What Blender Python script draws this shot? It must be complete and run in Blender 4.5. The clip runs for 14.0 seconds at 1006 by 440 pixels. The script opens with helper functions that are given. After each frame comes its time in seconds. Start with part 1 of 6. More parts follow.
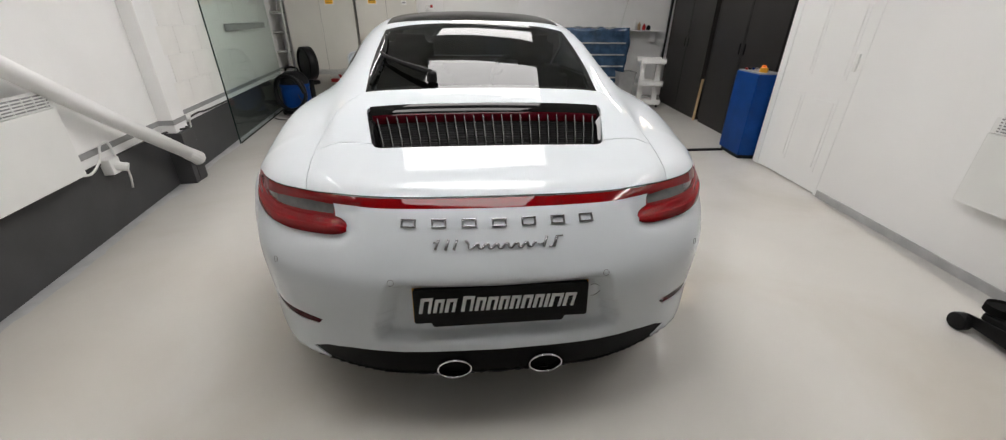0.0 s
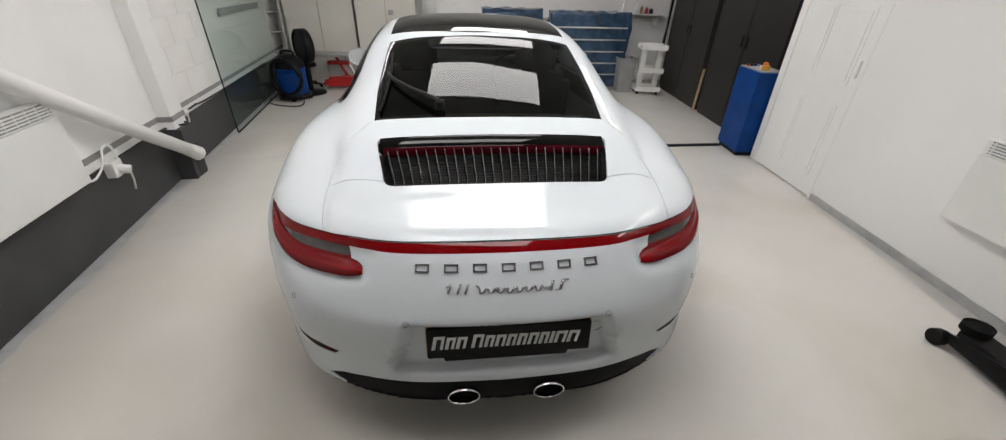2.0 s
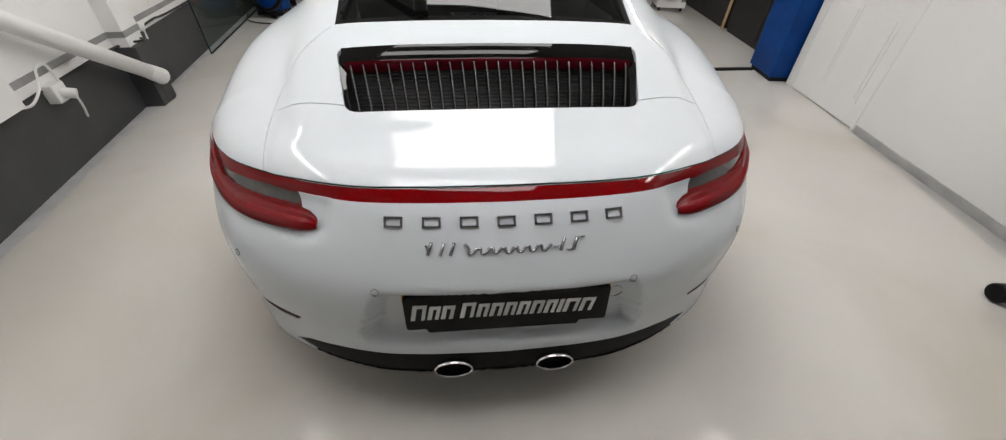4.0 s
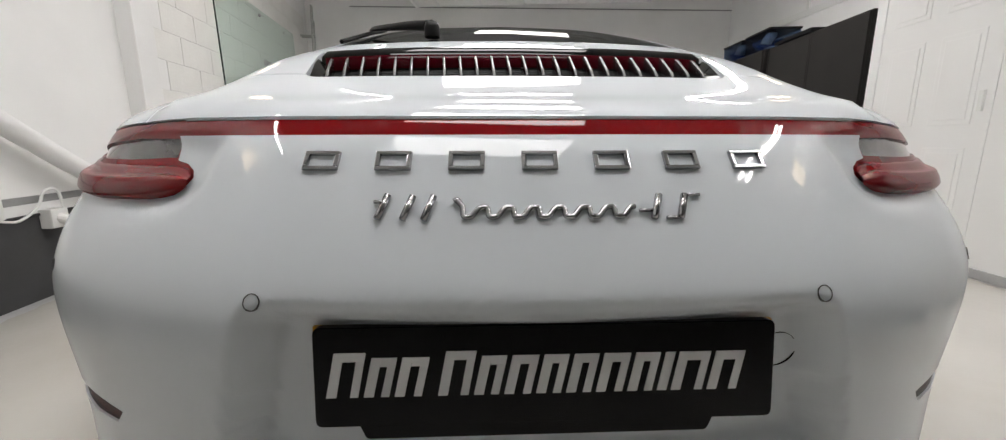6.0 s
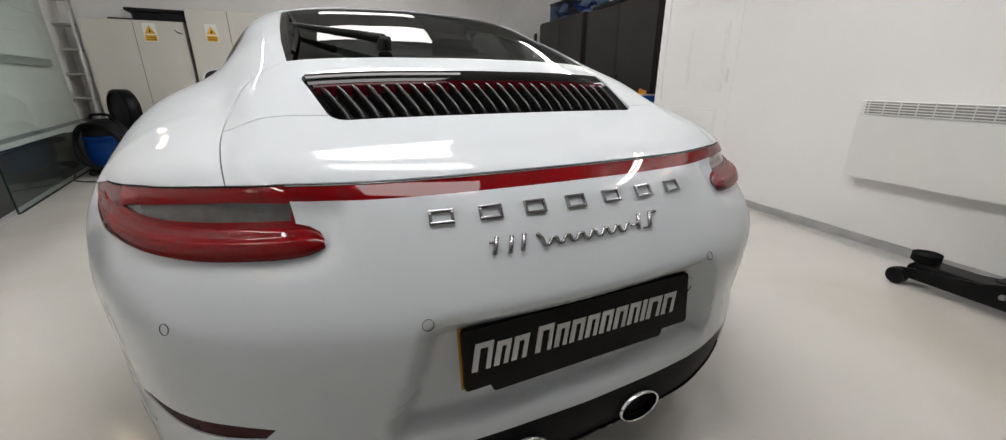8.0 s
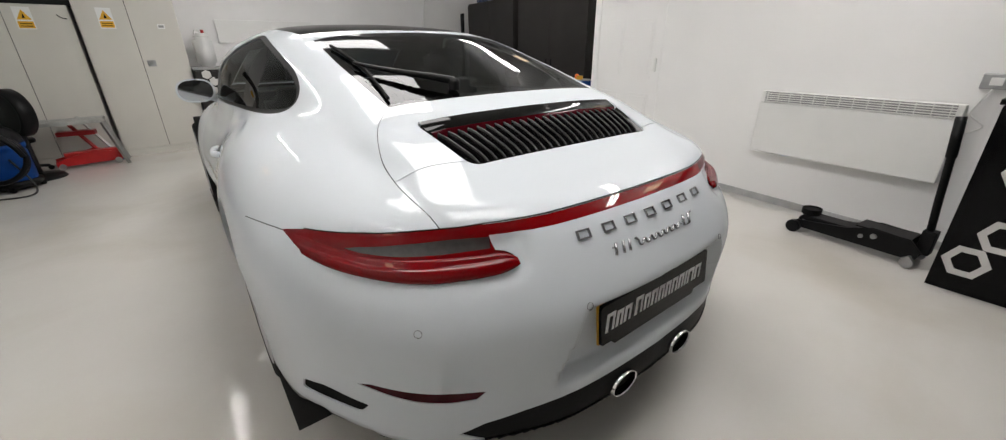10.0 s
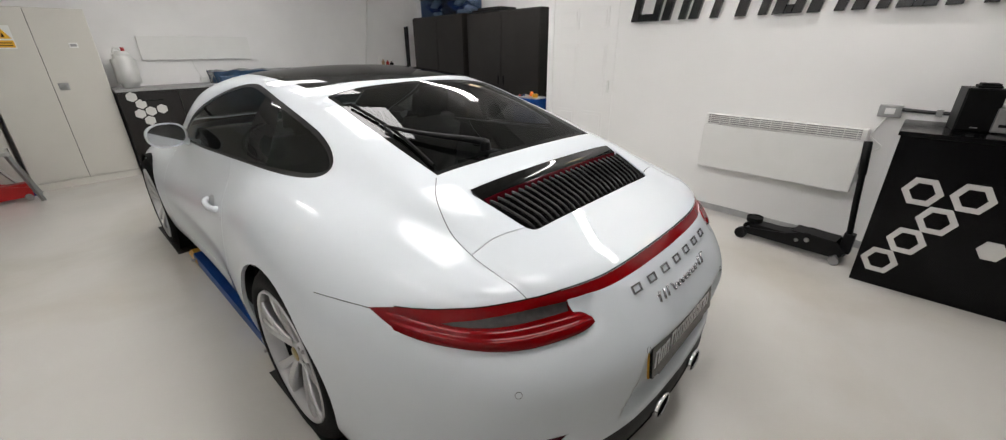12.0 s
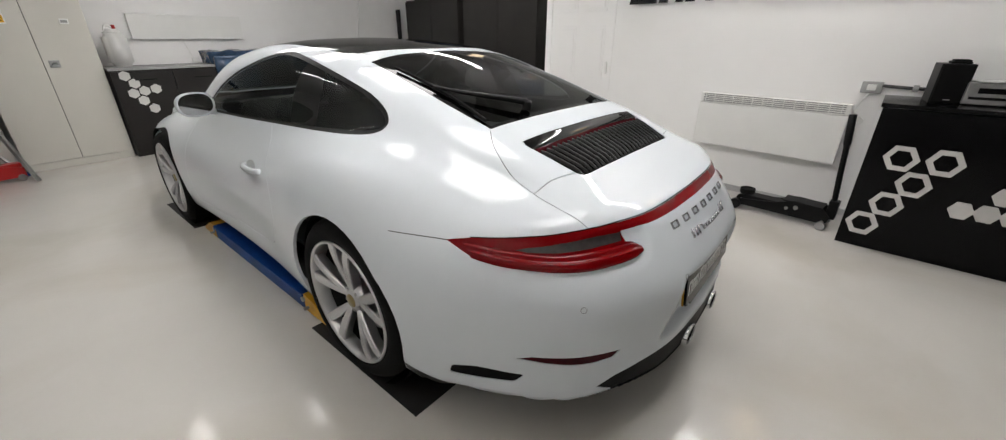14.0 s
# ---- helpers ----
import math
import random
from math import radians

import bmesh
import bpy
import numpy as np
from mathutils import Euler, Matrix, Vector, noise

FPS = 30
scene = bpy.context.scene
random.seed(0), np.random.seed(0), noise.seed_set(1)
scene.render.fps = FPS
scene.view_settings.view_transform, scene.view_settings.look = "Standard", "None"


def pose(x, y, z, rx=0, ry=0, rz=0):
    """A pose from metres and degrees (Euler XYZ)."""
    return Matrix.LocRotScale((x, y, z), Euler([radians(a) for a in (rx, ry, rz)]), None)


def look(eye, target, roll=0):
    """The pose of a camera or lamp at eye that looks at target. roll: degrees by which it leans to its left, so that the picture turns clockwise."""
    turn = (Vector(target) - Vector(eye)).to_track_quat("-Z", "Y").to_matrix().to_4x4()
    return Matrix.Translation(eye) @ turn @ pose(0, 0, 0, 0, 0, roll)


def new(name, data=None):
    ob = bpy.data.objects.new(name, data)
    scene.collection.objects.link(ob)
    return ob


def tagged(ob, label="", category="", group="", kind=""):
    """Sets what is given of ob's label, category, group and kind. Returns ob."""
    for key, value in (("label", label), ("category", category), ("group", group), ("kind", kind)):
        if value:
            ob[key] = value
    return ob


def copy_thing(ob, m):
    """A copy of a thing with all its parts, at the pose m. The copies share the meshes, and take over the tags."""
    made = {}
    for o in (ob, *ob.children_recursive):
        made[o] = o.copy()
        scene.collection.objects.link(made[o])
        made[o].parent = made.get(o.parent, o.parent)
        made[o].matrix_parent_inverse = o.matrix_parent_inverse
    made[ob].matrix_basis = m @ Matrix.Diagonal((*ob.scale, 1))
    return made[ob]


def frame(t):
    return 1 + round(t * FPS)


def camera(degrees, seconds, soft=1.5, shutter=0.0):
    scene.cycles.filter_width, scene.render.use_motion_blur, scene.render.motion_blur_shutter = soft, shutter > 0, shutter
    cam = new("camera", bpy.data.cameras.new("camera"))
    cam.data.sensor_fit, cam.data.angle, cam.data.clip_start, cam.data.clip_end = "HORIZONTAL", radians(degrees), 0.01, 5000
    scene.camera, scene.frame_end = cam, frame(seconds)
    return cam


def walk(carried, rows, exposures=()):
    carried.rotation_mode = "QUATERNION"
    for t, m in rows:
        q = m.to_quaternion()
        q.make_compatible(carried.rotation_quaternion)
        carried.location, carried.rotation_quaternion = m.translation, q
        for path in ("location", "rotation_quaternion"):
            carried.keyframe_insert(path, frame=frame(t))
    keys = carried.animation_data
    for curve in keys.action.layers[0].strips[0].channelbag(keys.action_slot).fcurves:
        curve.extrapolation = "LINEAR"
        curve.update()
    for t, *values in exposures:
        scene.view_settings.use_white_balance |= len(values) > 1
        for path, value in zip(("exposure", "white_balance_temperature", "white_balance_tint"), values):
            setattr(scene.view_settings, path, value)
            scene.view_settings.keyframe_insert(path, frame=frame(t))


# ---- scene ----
cam = camera(101.7, 14.0, soft=1.2)
PATH = [
    (0, (-0.104, -0.952, 1.276), (0.095, 0.829, 0.387), 0.8),
    (0.5, (-0.122, -0.975, 1.348), (0.085, 0.793, 0.435), 1.0),
    (1, (-0.128, -0.974, 1.413), (0.073, 0.793, 0.498), 0.9),
    (1.5, (-0.131, -0.944, 1.463), (0.079, 0.815, 0.533), 1.3),
    (2, (-0.144, -0.896, 1.485), (0.074, 0.821, 0.483), 1.8),
    (2.5, (-0.153, -0.85, 1.503), (0.034, 0.813, 0.408), 1.5),
    (3, (-0.141, -0.793, 1.499), (0.044, 0.81, 0.317), 1.7),
    (3.5, (-0.105, -0.712, 1.453), (0.075, 0.83, 0.192), 1.7),
    (3.7, (-0.094, -0.68, 1.417), (0.091, 0.839, 0.129), 1.9),
    (5.8, (-0.086, -0.426, 0.808), (-0.013, 1.505, 0.303), 0.2),
    (6, (-0.061, -0.405, 0.779), (0.015, 1.559, 0.407), -0.1),
    (6.5, (-0.076, -0.371, 0.798), (0.176, 1.602, 0.589), 0.2),
    (7, (-0.218, -0.441, 0.867), (0.316, 1.476, 0.674), 0.0),
    (7.5, (-0.325, -0.524, 0.918), (0.413, 1.305, 0.588), 0.1),
    (8, (-0.434, -0.528, 0.969), (0.379, 1.181, 0.323), 0.1),
    (8.2, (-0.486, -0.515, 1.009), (0.381, 1.140, 0.300), 0.1),
    (10.3, (-1.008, -0.505, 1.183), (0.147, 0.933, 0.41), -0.5),
    (10.5, (-1.035, -0.486, 1.191), (0.142, 0.934, 0.417), -0.4),
    (11, (-1.078, -0.411, 1.253), (0.15, 0.963, 0.477), -0.7),
    (11.5, (-1.12, -0.34, 1.317), (0.188, 0.96, 0.543), -0.5),
    (12, (-1.238, -0.316, 1.389), (0.112, 0.94, 0.614), -0.5),
    (12.5, (-1.389, -0.328, 1.408), (-0.008, 0.896, 0.635), -0.5),
    (13, (-1.465, -0.358, 1.374), (-0.067, 0.84, 0.593), -0.2),
    (13.5, (-1.494, -0.361, 1.344), (-0.106, 0.837, 0.544), -0.4),
    (14, (-1.532, -0.263, 1.309), (-0.134, 0.912, 0.494), 0.1),
]
walk(cam, [(t, look(eye, target, roll)) for t, eye, target, roll in PATH], [(0.0, 0.06), (3.5, -0.02), (5.8, 0.14), (6.5, 0.10), (7.2, -0.02), (8.2, 0.04), (10.5, 0.06), (14.0, 0.06)])

# world and light
world = bpy.data.worlds.new("world")
scene.world = world
world.use_nodes = True
wn = world.node_tree.nodes
wn["Background"].inputs[0].default_value = (0.9, 0.95, 1.0, 1)
wn["Background"].inputs[1].default_value = 0.02
scene.view_settings.exposure = 0.0


def lamp(name, m, sx, sy, watts, color=(1, 1, 1)):
    d = bpy.data.lights.new(name, "AREA")
    d.shape, d.size, d.size_y, d.energy, d.color = "RECTANGLE", sx, sy, watts, color
    ob = new(name, d)
    ob.matrix_world = m
    return ob


# materials
def material(name, color, rough=0.5, metal=0.0, coat=0.0, var=0.08, scale=6.0, bump=0.0, bscale=80.0, spec=0.5, rvar=0.0, stain=0.0):
    """Base colour with cloudy and fine variation, gloss variation and fine relief."""
    m = bpy.data.materials.new(name)
    m.use_nodes = True
    nt = m.node_tree
    b = nt.nodes["Principled BSDF"]
    b.inputs["Roughness"].default_value, b.inputs["Metallic"].default_value = rough, metal
    b.inputs["Coat Weight"].default_value, b.inputs["Coat Roughness"].default_value = coat, 0.012
    b.inputs["Specular IOR Level"].default_value = spec
    b.inputs["Base Color"].default_value = (*color, 1)
    tex = nt.nodes.new("ShaderNodeTexCoord")
    if var > 0 or rvar > 0:
        n1 = nt.nodes.new("ShaderNodeTexNoise")
        n1.inputs["Scale"].default_value, n1.inputs["Detail"].default_value = scale, 6
        nt.links.new(tex.outputs["Object"], n1.inputs["Vector"])
        if var > 0:
            ramp = nt.nodes.new("ShaderNodeMapRange")
            ramp.inputs["From Min"].default_value, ramp.inputs["From Max"].default_value = 0.3, 0.7
            ramp.inputs["To Min"].default_value, ramp.inputs["To Max"].default_value = 1 - var, 1 + var * 0.4
            nt.links.new(n1.outputs["Fac"], ramp.inputs["Value"])
            mul = nt.nodes.new("ShaderNodeMix")
            mul.data_type, mul.blend_type = "RGBA", "MULTIPLY"
            mul.inputs["Factor"].default_value = 1
            mul.inputs["A"].default_value = (*color, 1)
            nt.links.new(ramp.outputs["Result"], mul.inputs["B"])
            nt.links.new(mul.outputs["Result"], b.inputs["Base Color"])
        if stain > 0:
            n3 = nt.nodes.new("ShaderNodeTexNoise")
            n3.inputs["Scale"].default_value, n3.inputs["Detail"].default_value, n3.inputs["Distortion"].default_value = 0.9, 9, 0.6
            nt.links.new(tex.outputs["Object"], n3.inputs["Vector"])
            r3 = nt.nodes.new("ShaderNodeMapRange")
            r3.inputs["From Min"].default_value, r3.inputs["From Max"].default_value = 0.48, 0.72
            r3.inputs["To Max"].default_value = stain
            nt.links.new(n3.outputs["Fac"], r3.inputs["Value"])
            m3 = nt.nodes.new("ShaderNodeMix")
            m3.data_type, m3.blend_type = "RGBA", "MULTIPLY"
            m3.inputs["B"].default_value = (0.74, 0.68, 0.58, 1)
            nt.links.new(r3.outputs["Result"], m3.inputs["Factor"])
            nt.links.new(mul.outputs["Result"], m3.inputs["A"])
            nt.links.new(m3.outputs["Result"], b.inputs["Base Color"])
        if rvar > 0:
            rr = nt.nodes.new("ShaderNodeMapRange")
            rr.inputs["From Min"].default_value, rr.inputs["From Max"].default_value = 0.3, 0.7
            rr.inputs["To Min"].default_value, rr.inputs["To Max"].default_value = max(0, rough - rvar), min(1, rough + rvar)
            nt.links.new(n1.outputs["Fac"], rr.inputs["Value"])
            nt.links.new(rr.outputs["Result"], b.inputs["Roughness"])
    if bump > 0:
        n2 = nt.nodes.new("ShaderNodeTexNoise")
        n2.inputs["Scale"].default_value, n2.inputs["Detail"].default_value = bscale, 4
        nt.links.new(tex.outputs["Object"], n2.inputs["Vector"])
        bp = nt.nodes.new("ShaderNodeBump")
        bp.inputs["Strength"].default_value, bp.inputs["Distance"].default_value = bump, 0.004
        nt.links.new(n2.outputs["Fac"], bp.inputs["Height"])
        nt.links.new(bp.outputs["Normal"], b.inputs["Normal"])
    return m


def glow(name, color, strength):
    m = bpy.data.materials.new(name)
    m.use_nodes = True
    b = m.node_tree.nodes["Principled BSDF"]
    b.inputs["Base Color"].default_value = (*color, 1)
    b.inputs["Emission Color"].default_value = (*color, 1)
    b.inputs["Emission Strength"].default_value = strength
    return m


def glass(name, color, alpha_mix, rough=0.0):
    """Thin tinted pane: part clear tint, part gloss by Fresnel."""
    m = bpy.data.materials.new(name)
    m.use_nodes = True
    nt = m.node_tree
    nt.nodes.remove(nt.nodes["Principled BSDF"])
    tr, gl, fr, mx, pw, ad = (nt.nodes.new(k) for k in ("ShaderNodeBsdfTransparent", "ShaderNodeBsdfGlossy", "ShaderNodeLayerWeight", "ShaderNodeMixShader", "ShaderNodeMath", "ShaderNodeMath"))
    tr.inputs[0].default_value = (*[c * alpha_mix for c in color], 1)
    gl.inputs["Roughness"].default_value = rough
    fr.inputs["Blend"].default_value = 0.5
    pw.operation, ad.operation = "POWER", "MULTIPLY_ADD"
    pw.inputs[1].default_value, ad.inputs[1].default_value, ad.inputs[2].default_value = 4.0, 0.34, 0.032
    nt.links.new(fr.outputs["Facing"], pw.inputs[0])
    nt.links.new(pw.outputs[0], ad.inputs[0])
    nt.links.new(ad.outputs[0], mx.inputs[0])
    nt.links.new(tr.outputs[0], mx.inputs[1])
    nt.links.new(gl.outputs[0], mx.inputs[2])
    nt.links.new(mx.outputs[0], nt.nodes["Material Output"].inputs["Surface"])
    return m


WALL = material("white_wall_paint", (0.84, 0.835, 0.825), 0.6, var=0.05, scale=2.0, bump=0.15, bscale=60)
PLASTER = material("smooth_white_paint", (0.84, 0.835, 0.825), 0.5, var=0.03, scale=1.2, bump=0.05, bscale=25)
FLOOR = material("grey_white_floor_paint", (0.60, 0.583, 0.548), 0.11, var=0.05, scale=1.4, bump=0.13, bscale=18, rvar=0.03, stain=0.45, spec=0.45)
TILE = material("ceiling_tile", (0.78, 0.78, 0.76), 0.9, var=0.04, scale=30, bump=0.3, bscale=150)
DARKGREY = material("dark_grey_wall_paint", (0.062, 0.062, 0.064), 0.5, spec=0.25, var=0.15, scale=5, bump=0.15, bscale=60)
MIDGREY = material("mid_grey_paint", (0.30, 0.30, 0.30), 0.5, var=0.15, scale=8, bump=0.1)
CABGREY = material("grey_beige_steel_paint", (0.60, 0.58, 0.53), 0.35, var=0.03, scale=3, bump=0.03, bscale=40)
BLACKCAB = material("dark_brown_black_steel", (0.017, 0.015, 0.014), 0.4, spec=0.3, var=0.2, scale=4, bump=0.05)
BLACKGLOSS = material("gloss_black_board", (0.003, 0.003, 0.0034), 0.18, var=0.2, scale=3, spec=0.15)
BLACKPLASTIC = material("black_plastic", (0.005, 0.005, 0.0055), 0.42, spec=0.18, var=0.25, scale=20, bump=0.1)
RUBBER = material("black_rubber", (0.006, 0.006, 0.006), 0.75, spec=0.12, var=0.3, scale=25, bump=0.3, bscale=120)
BLUE = material("blue_paint", (0.003, 0.042, 0.20), 0.42, spec=0.15, var=0.2, scale=6, bump=0.05)
YELLOW = material("yellow_paint", (0.60, 0.30, 0.01), 0.45, var=0.2, scale=14, bump=0.1)
RED = material("red_paint", (0.42, 0.012, 0.012), 0.35, var=0.15, scale=12)
WHITEPLASTIC = material("white_plastic", (0.78, 0.78, 0.76), 0.35, var=0.03, scale=5)
STEEL = material("galvanised_steel", (0.42, 0.42, 0.42), 0.35, metal=0.9, var=0.2, scale=14, bump=0.05)
ALU = material("worn_aluminium", (0.5, 0.5, 0.48), 0.4, metal=0.85, var=0.2, scale=10, bump=0.08)
CHROME = material("chrome", (0.75, 0.75, 0.76), 0.06, metal=1.0, var=0)
ENDGREY = material("unseen_end_wall_grey", (0.10, 0.10, 0.10), 0.6, var=0.15, scale=4, bump=0.1)
BODY = material("white_car_paint", (0.612, 0.648, 0.682), 0.9, coat=0.8, var=0.012, scale=2, spec=0.0)
SEAM = material("panel_gap", (0.008, 0.008, 0.008), 0.8, spec=0.05, var=0)
LENS_RED = material("red_lamp_lens", (0.155, 0.0003, 0.0014), 0.22, coat=0.6, var=0.04, scale=12, spec=0.0)
CUPGREY = material("shaded_white_paint", (0.30, 0.31, 0.32), 0.4, coat=0.5, var=0.02)
LENS_SMOKE = material("smoked_lamp_lens", (0.07, 0.065, 0.064), 0.2, coat=1.0, var=0.2, scale=60, spec=0.1)
LENS_DARK = material("dark_red_reflector", (0.045, 0.002, 0.005), 0.2, coat=0.3, var=0.2, scale=60, spec=0.0)
CARGLASS = glass("tinted_car_glass", (0.92, 1.0, 0.97), 0.20)
SIDEGLASS = glass("lightly_tinted_side_glass", (0.94, 1.0, 0.98), 0.50)
SHEETGLASS = glass("clear_sheet_glass", (0.92, 0.97, 0.95), 0.95)
ROOFBLACK = material("black_glass_roof", (0.004, 0.004, 0.004), 0.3, coat=0.6, var=0, spec=0.0)
SILVER = material("silver_wheel_paint", (0.50, 0.50, 0.51), 0.30, metal=0.85, coat=0.3, var=0.04, scale=10)
LETTER = material("silver_letter", (0.62, 0.62, 0.62), 0.35, var=0.02)
DARKTRIM = material("dark_grey_trim", (0.005, 0.005, 0.0055), 0.5, spec=0.08, var=0.15, scale=30, bump=0.1)
CABLE = material("black_cable", (0.012, 0.012, 0.012), 0.5, var=0)
WOOD = material("pale_wood", (0.42, 0.28, 0.15), 0.6, var=0.25, scale=20)
WRAP = material("blue_plastic_wrap", (0.035, 0.07, 0.13), 0.12, var=0.5, scale=9, bump=0.6, bscale=16)


# mesh helpers
def link(name, bm, mat, parent=None, label="", smooth=False):
    me = bpy.data.meshes.new(name)
    bmesh.ops.recalc_face_normals(bm, faces=bm.faces)
    bm.to_mesh(me)
    bm.free()
    for m in (mat if isinstance(mat, (list, tuple)) else [mat]):
        me.materials.append(m)
    if smooth:
        me.polygons.foreach_set("use_smooth", [True] * len(me.polygons))
    ob = new(name, me)
    if parent:
        ob.parent = parent
    if label:
        ob["label"] = label
    return ob


part = link


def box_bm(*boxes, bevel=0.0):
    """Boxes given as (x0, y0, z0, x1, y1, z1), each bevelled."""
    bm = bmesh.new()
    for x0, y0, z0, x1, y1, z1 in boxes:
        r = bmesh.ops.create_cube(bm, size=1, matrix=Matrix.Translation(((x0 + x1) / 2, (y0 + y1) / 2, (z0 + z1) / 2)) @ Matrix.Diagonal((abs(x1 - x0), abs(y1 - y0), abs(z1 - z0), 1)))
        if bevel:
            es = list({e for v in r["verts"] for e in v.link_edges})
            bmesh.ops.bevel(bm, geom=es, offset=bevel, segments=2, affect="EDGES", profile=0.6)
    return bm


def prism_bm(outline, depth, bevel=0.0, m=Matrix()):
    """A flat outline in x, y drawn out to z = depth."""
    bm = bmesh.new()
    lo = [bm.verts.new(m @ Vector((x, y, 0))) for x, y in outline]
    hi = [bm.verts.new(m @ Vector((x, y, depth))) for x, y in outline]
    n = len(outline)
    bm.faces.new(lo[::-1])
    top = bm.faces.new(hi)
    for i in range(n):
        bm.faces.new((lo[i], lo[(i + 1) % n], hi[(i + 1) % n], hi[i]))
    if bevel:
        bmesh.ops.bevel(bm, geom=list(top.edges), offset=bevel, segments=1, affect="EDGES")
    return bm


def tube_bm(points, r, sides=8, caps=True, bm=None):
    """A round bar along points; r is a number or one per point."""
    bm = bm or bmesh.new()
    pts = [Vector(p) for p in points]
    rr = r if isinstance(r, (list, tuple)) else [r] * len(pts)
    rings, up = [], None
    for i, p in enumerate(pts):
        d = (pts[min(i + 1, len(pts) - 1)] - pts[max(i - 1, 0)]).normalized()
        if up is None:
            up = Vector((0, 0, 1)) if abs(d.z) < 0.9 else Vector((1, 0, 0))
        a = d.cross(up).normalized()
        up = a.cross(d)
        rings.append([bm.verts.new(p + rr[i] * (math.cos(k * math.tau / sides) * a + math.sin(k * math.tau / sides) * up)) for k in range(sides)])
    for a, b in zip(rings, rings[1:]):
        for k in range(sides):
            bm.faces.new((a[k], a[(k + 1) % sides], b[(k + 1) % sides], b[k]))
    if caps:
        bm.faces.new(rings[0][::-1])
        bm.faces.new(rings[-1])
    return bm


def lathe_bm(profile, sides=40, m=Matrix(), bm=None, closed=False):
    """Turns (radius, height) points round the z axis."""
    bm = bm or bmesh.new()
    rings = [[bm.verts.new(m @ Vector((r * math.cos(k * math.tau / sides), r * math.sin(k * math.tau / sides), h))) for k in range(sides)] for r, h in profile]
    pairs = list(zip(rings, rings[1:])) + ([(rings[-1], rings[0])] if closed else [])
    for a, b in pairs:
        for k in range(sides):
            bm.faces.new((a[k], a[(k + 1) % sides], b[(k + 1) % sides], b[k]))
    return bm


def smooth_path(points, n=8):
    """Catmull-Rom through points."""
    p = [Vector(q) for q in points]
    p = [p[0] * 2 - p[1]] + p + [p[-1] * 2 - p[-2]]
    out = []
    for i in range(1, len(p) - 2):
        for k in range(n):
            t = k / n
            out.append(0.5 * (2 * p[i] + (p[i + 1] - p[i - 1]) * t + (2 * p[i - 1] - 5 * p[i] + 4 * p[i + 1] - p[i + 2]) * t * t + (3 * p[i] - p[i - 1] - 3 * p[i + 1] + p[i + 2]) * t ** 3))
    return out + [p[-2]]


def thing(name, m, label, category, group="", kind=""):
    """An empty at the base of a thing."""
    ob = new(name)
    ob.empty_display_size = 0.1
    ob.matrix_world = m
    return tagged(ob, label, category, group, kind)


def interp(keys, x):
    """Smooth monotone curve through (x, value) keys."""
    xs, ys = [k[0] for k in keys], [k[1] for k in keys]
    if x <= xs[0]:
        return ys[0]
    if x >= xs[-1]:
        return ys[-1]
    n = len(xs)
    d = [(ys[i + 1] - ys[i]) / (xs[i + 1] - xs[i]) for i in range(n - 1)]
    t = [d[0]] + [0 if d[i - 1] * d[i] <= 0 else 2 * d[i - 1] * d[i] / (d[i - 1] + d[i]) for i in range(1, n - 1)] + [d[-1]]
    i = max(k for k in range(n - 1) if xs[k] <= x)
    h = xs[i + 1] - xs[i]
    s = (x - xs[i]) / h
    return (2 * s ** 3 - 3 * s * s + 1) * ys[i] + (s ** 3 - 2 * s * s + s) * h * t[i] + (3 * s * s - 2 * s ** 3) * ys[i + 1] + (s ** 3 - s * s) * h * t[i + 1]

# the room: two side walls that open slightly towards the back
CEIL, HIGH, BACK, FRONT = 2.65, 3.05, 6.65, -5.2
RW = pose(2.58, 0, 0, 0, 0, -math.degrees(math.atan(0.10)))
LW = pose(-2.13, 0, 0, 0, 0, math.degrees(math.atan(0.115)))
PALEGREY = material("pale_grey_paint", (0.42, 0.42, 0.42), 0.5, var=0.2, scale=7, bump=0.1)
TILE_EDGE = material("ceiling_grid_bar", (0.70, 0.70, 0.69), 0.5, var=0.02)
PANEL_GLOW = glow("light_panel_glow", (1.0, 0.972, 0.955), 8.4)
TUBE_GLOW = glow("tube_glow", (1.0, 0.972, 0.958), 42.0)
FLOOD_GLOW = glow("flood_glow", (1.0, 0.80, 0.55), 6.0)


def structure(name, bm, mat, label, category, m=None):
    ob = link(name, bm, mat)
    if m:
        ob.matrix_world = m
    return tagged(ob, label, category, kind="structure")


structure("floor", box_bm((-4, FRONT - 0.2, -0.1, 4.6, BACK + 0.2, 0)), FLOOR, "pale grey painted glossy workshop floor", "floor")
structure("wall_right", box_bm((0, FRONT - 0.3, 0, 0.2, 1.86, 3.2), (0, 1.86, 1.93, 0.2, 2.72, 3.2), (0, 2.72, 0, 0.2, 2.78, 3.2), bevel=0), PLASTER, "smooth white painted side wall", "wall", RW)
structure("wall_left", box_bm((-0.2, FRONT - 0.3, 0.42, 0, BACK + 0.3, 3.2)), WALL, "white painted block side wall", "wall", LW)
structure("dado_left", box_bm((-0.2, FRONT - 0.3, 0, 0.004, BACK + 0.3, 0.42)), DARKGREY, "dark grey painted wall base", "wall", LW)
structure("stripe_left", box_bm((-0.01, FRONT, 0.485, 0.004, 2.50, 0.522), (-0.01, 2.70, 0.485, 0.004, BACK + 0.1, 0.522)), MIDGREY, "grey painted stripe along the wall", "trim", LW)
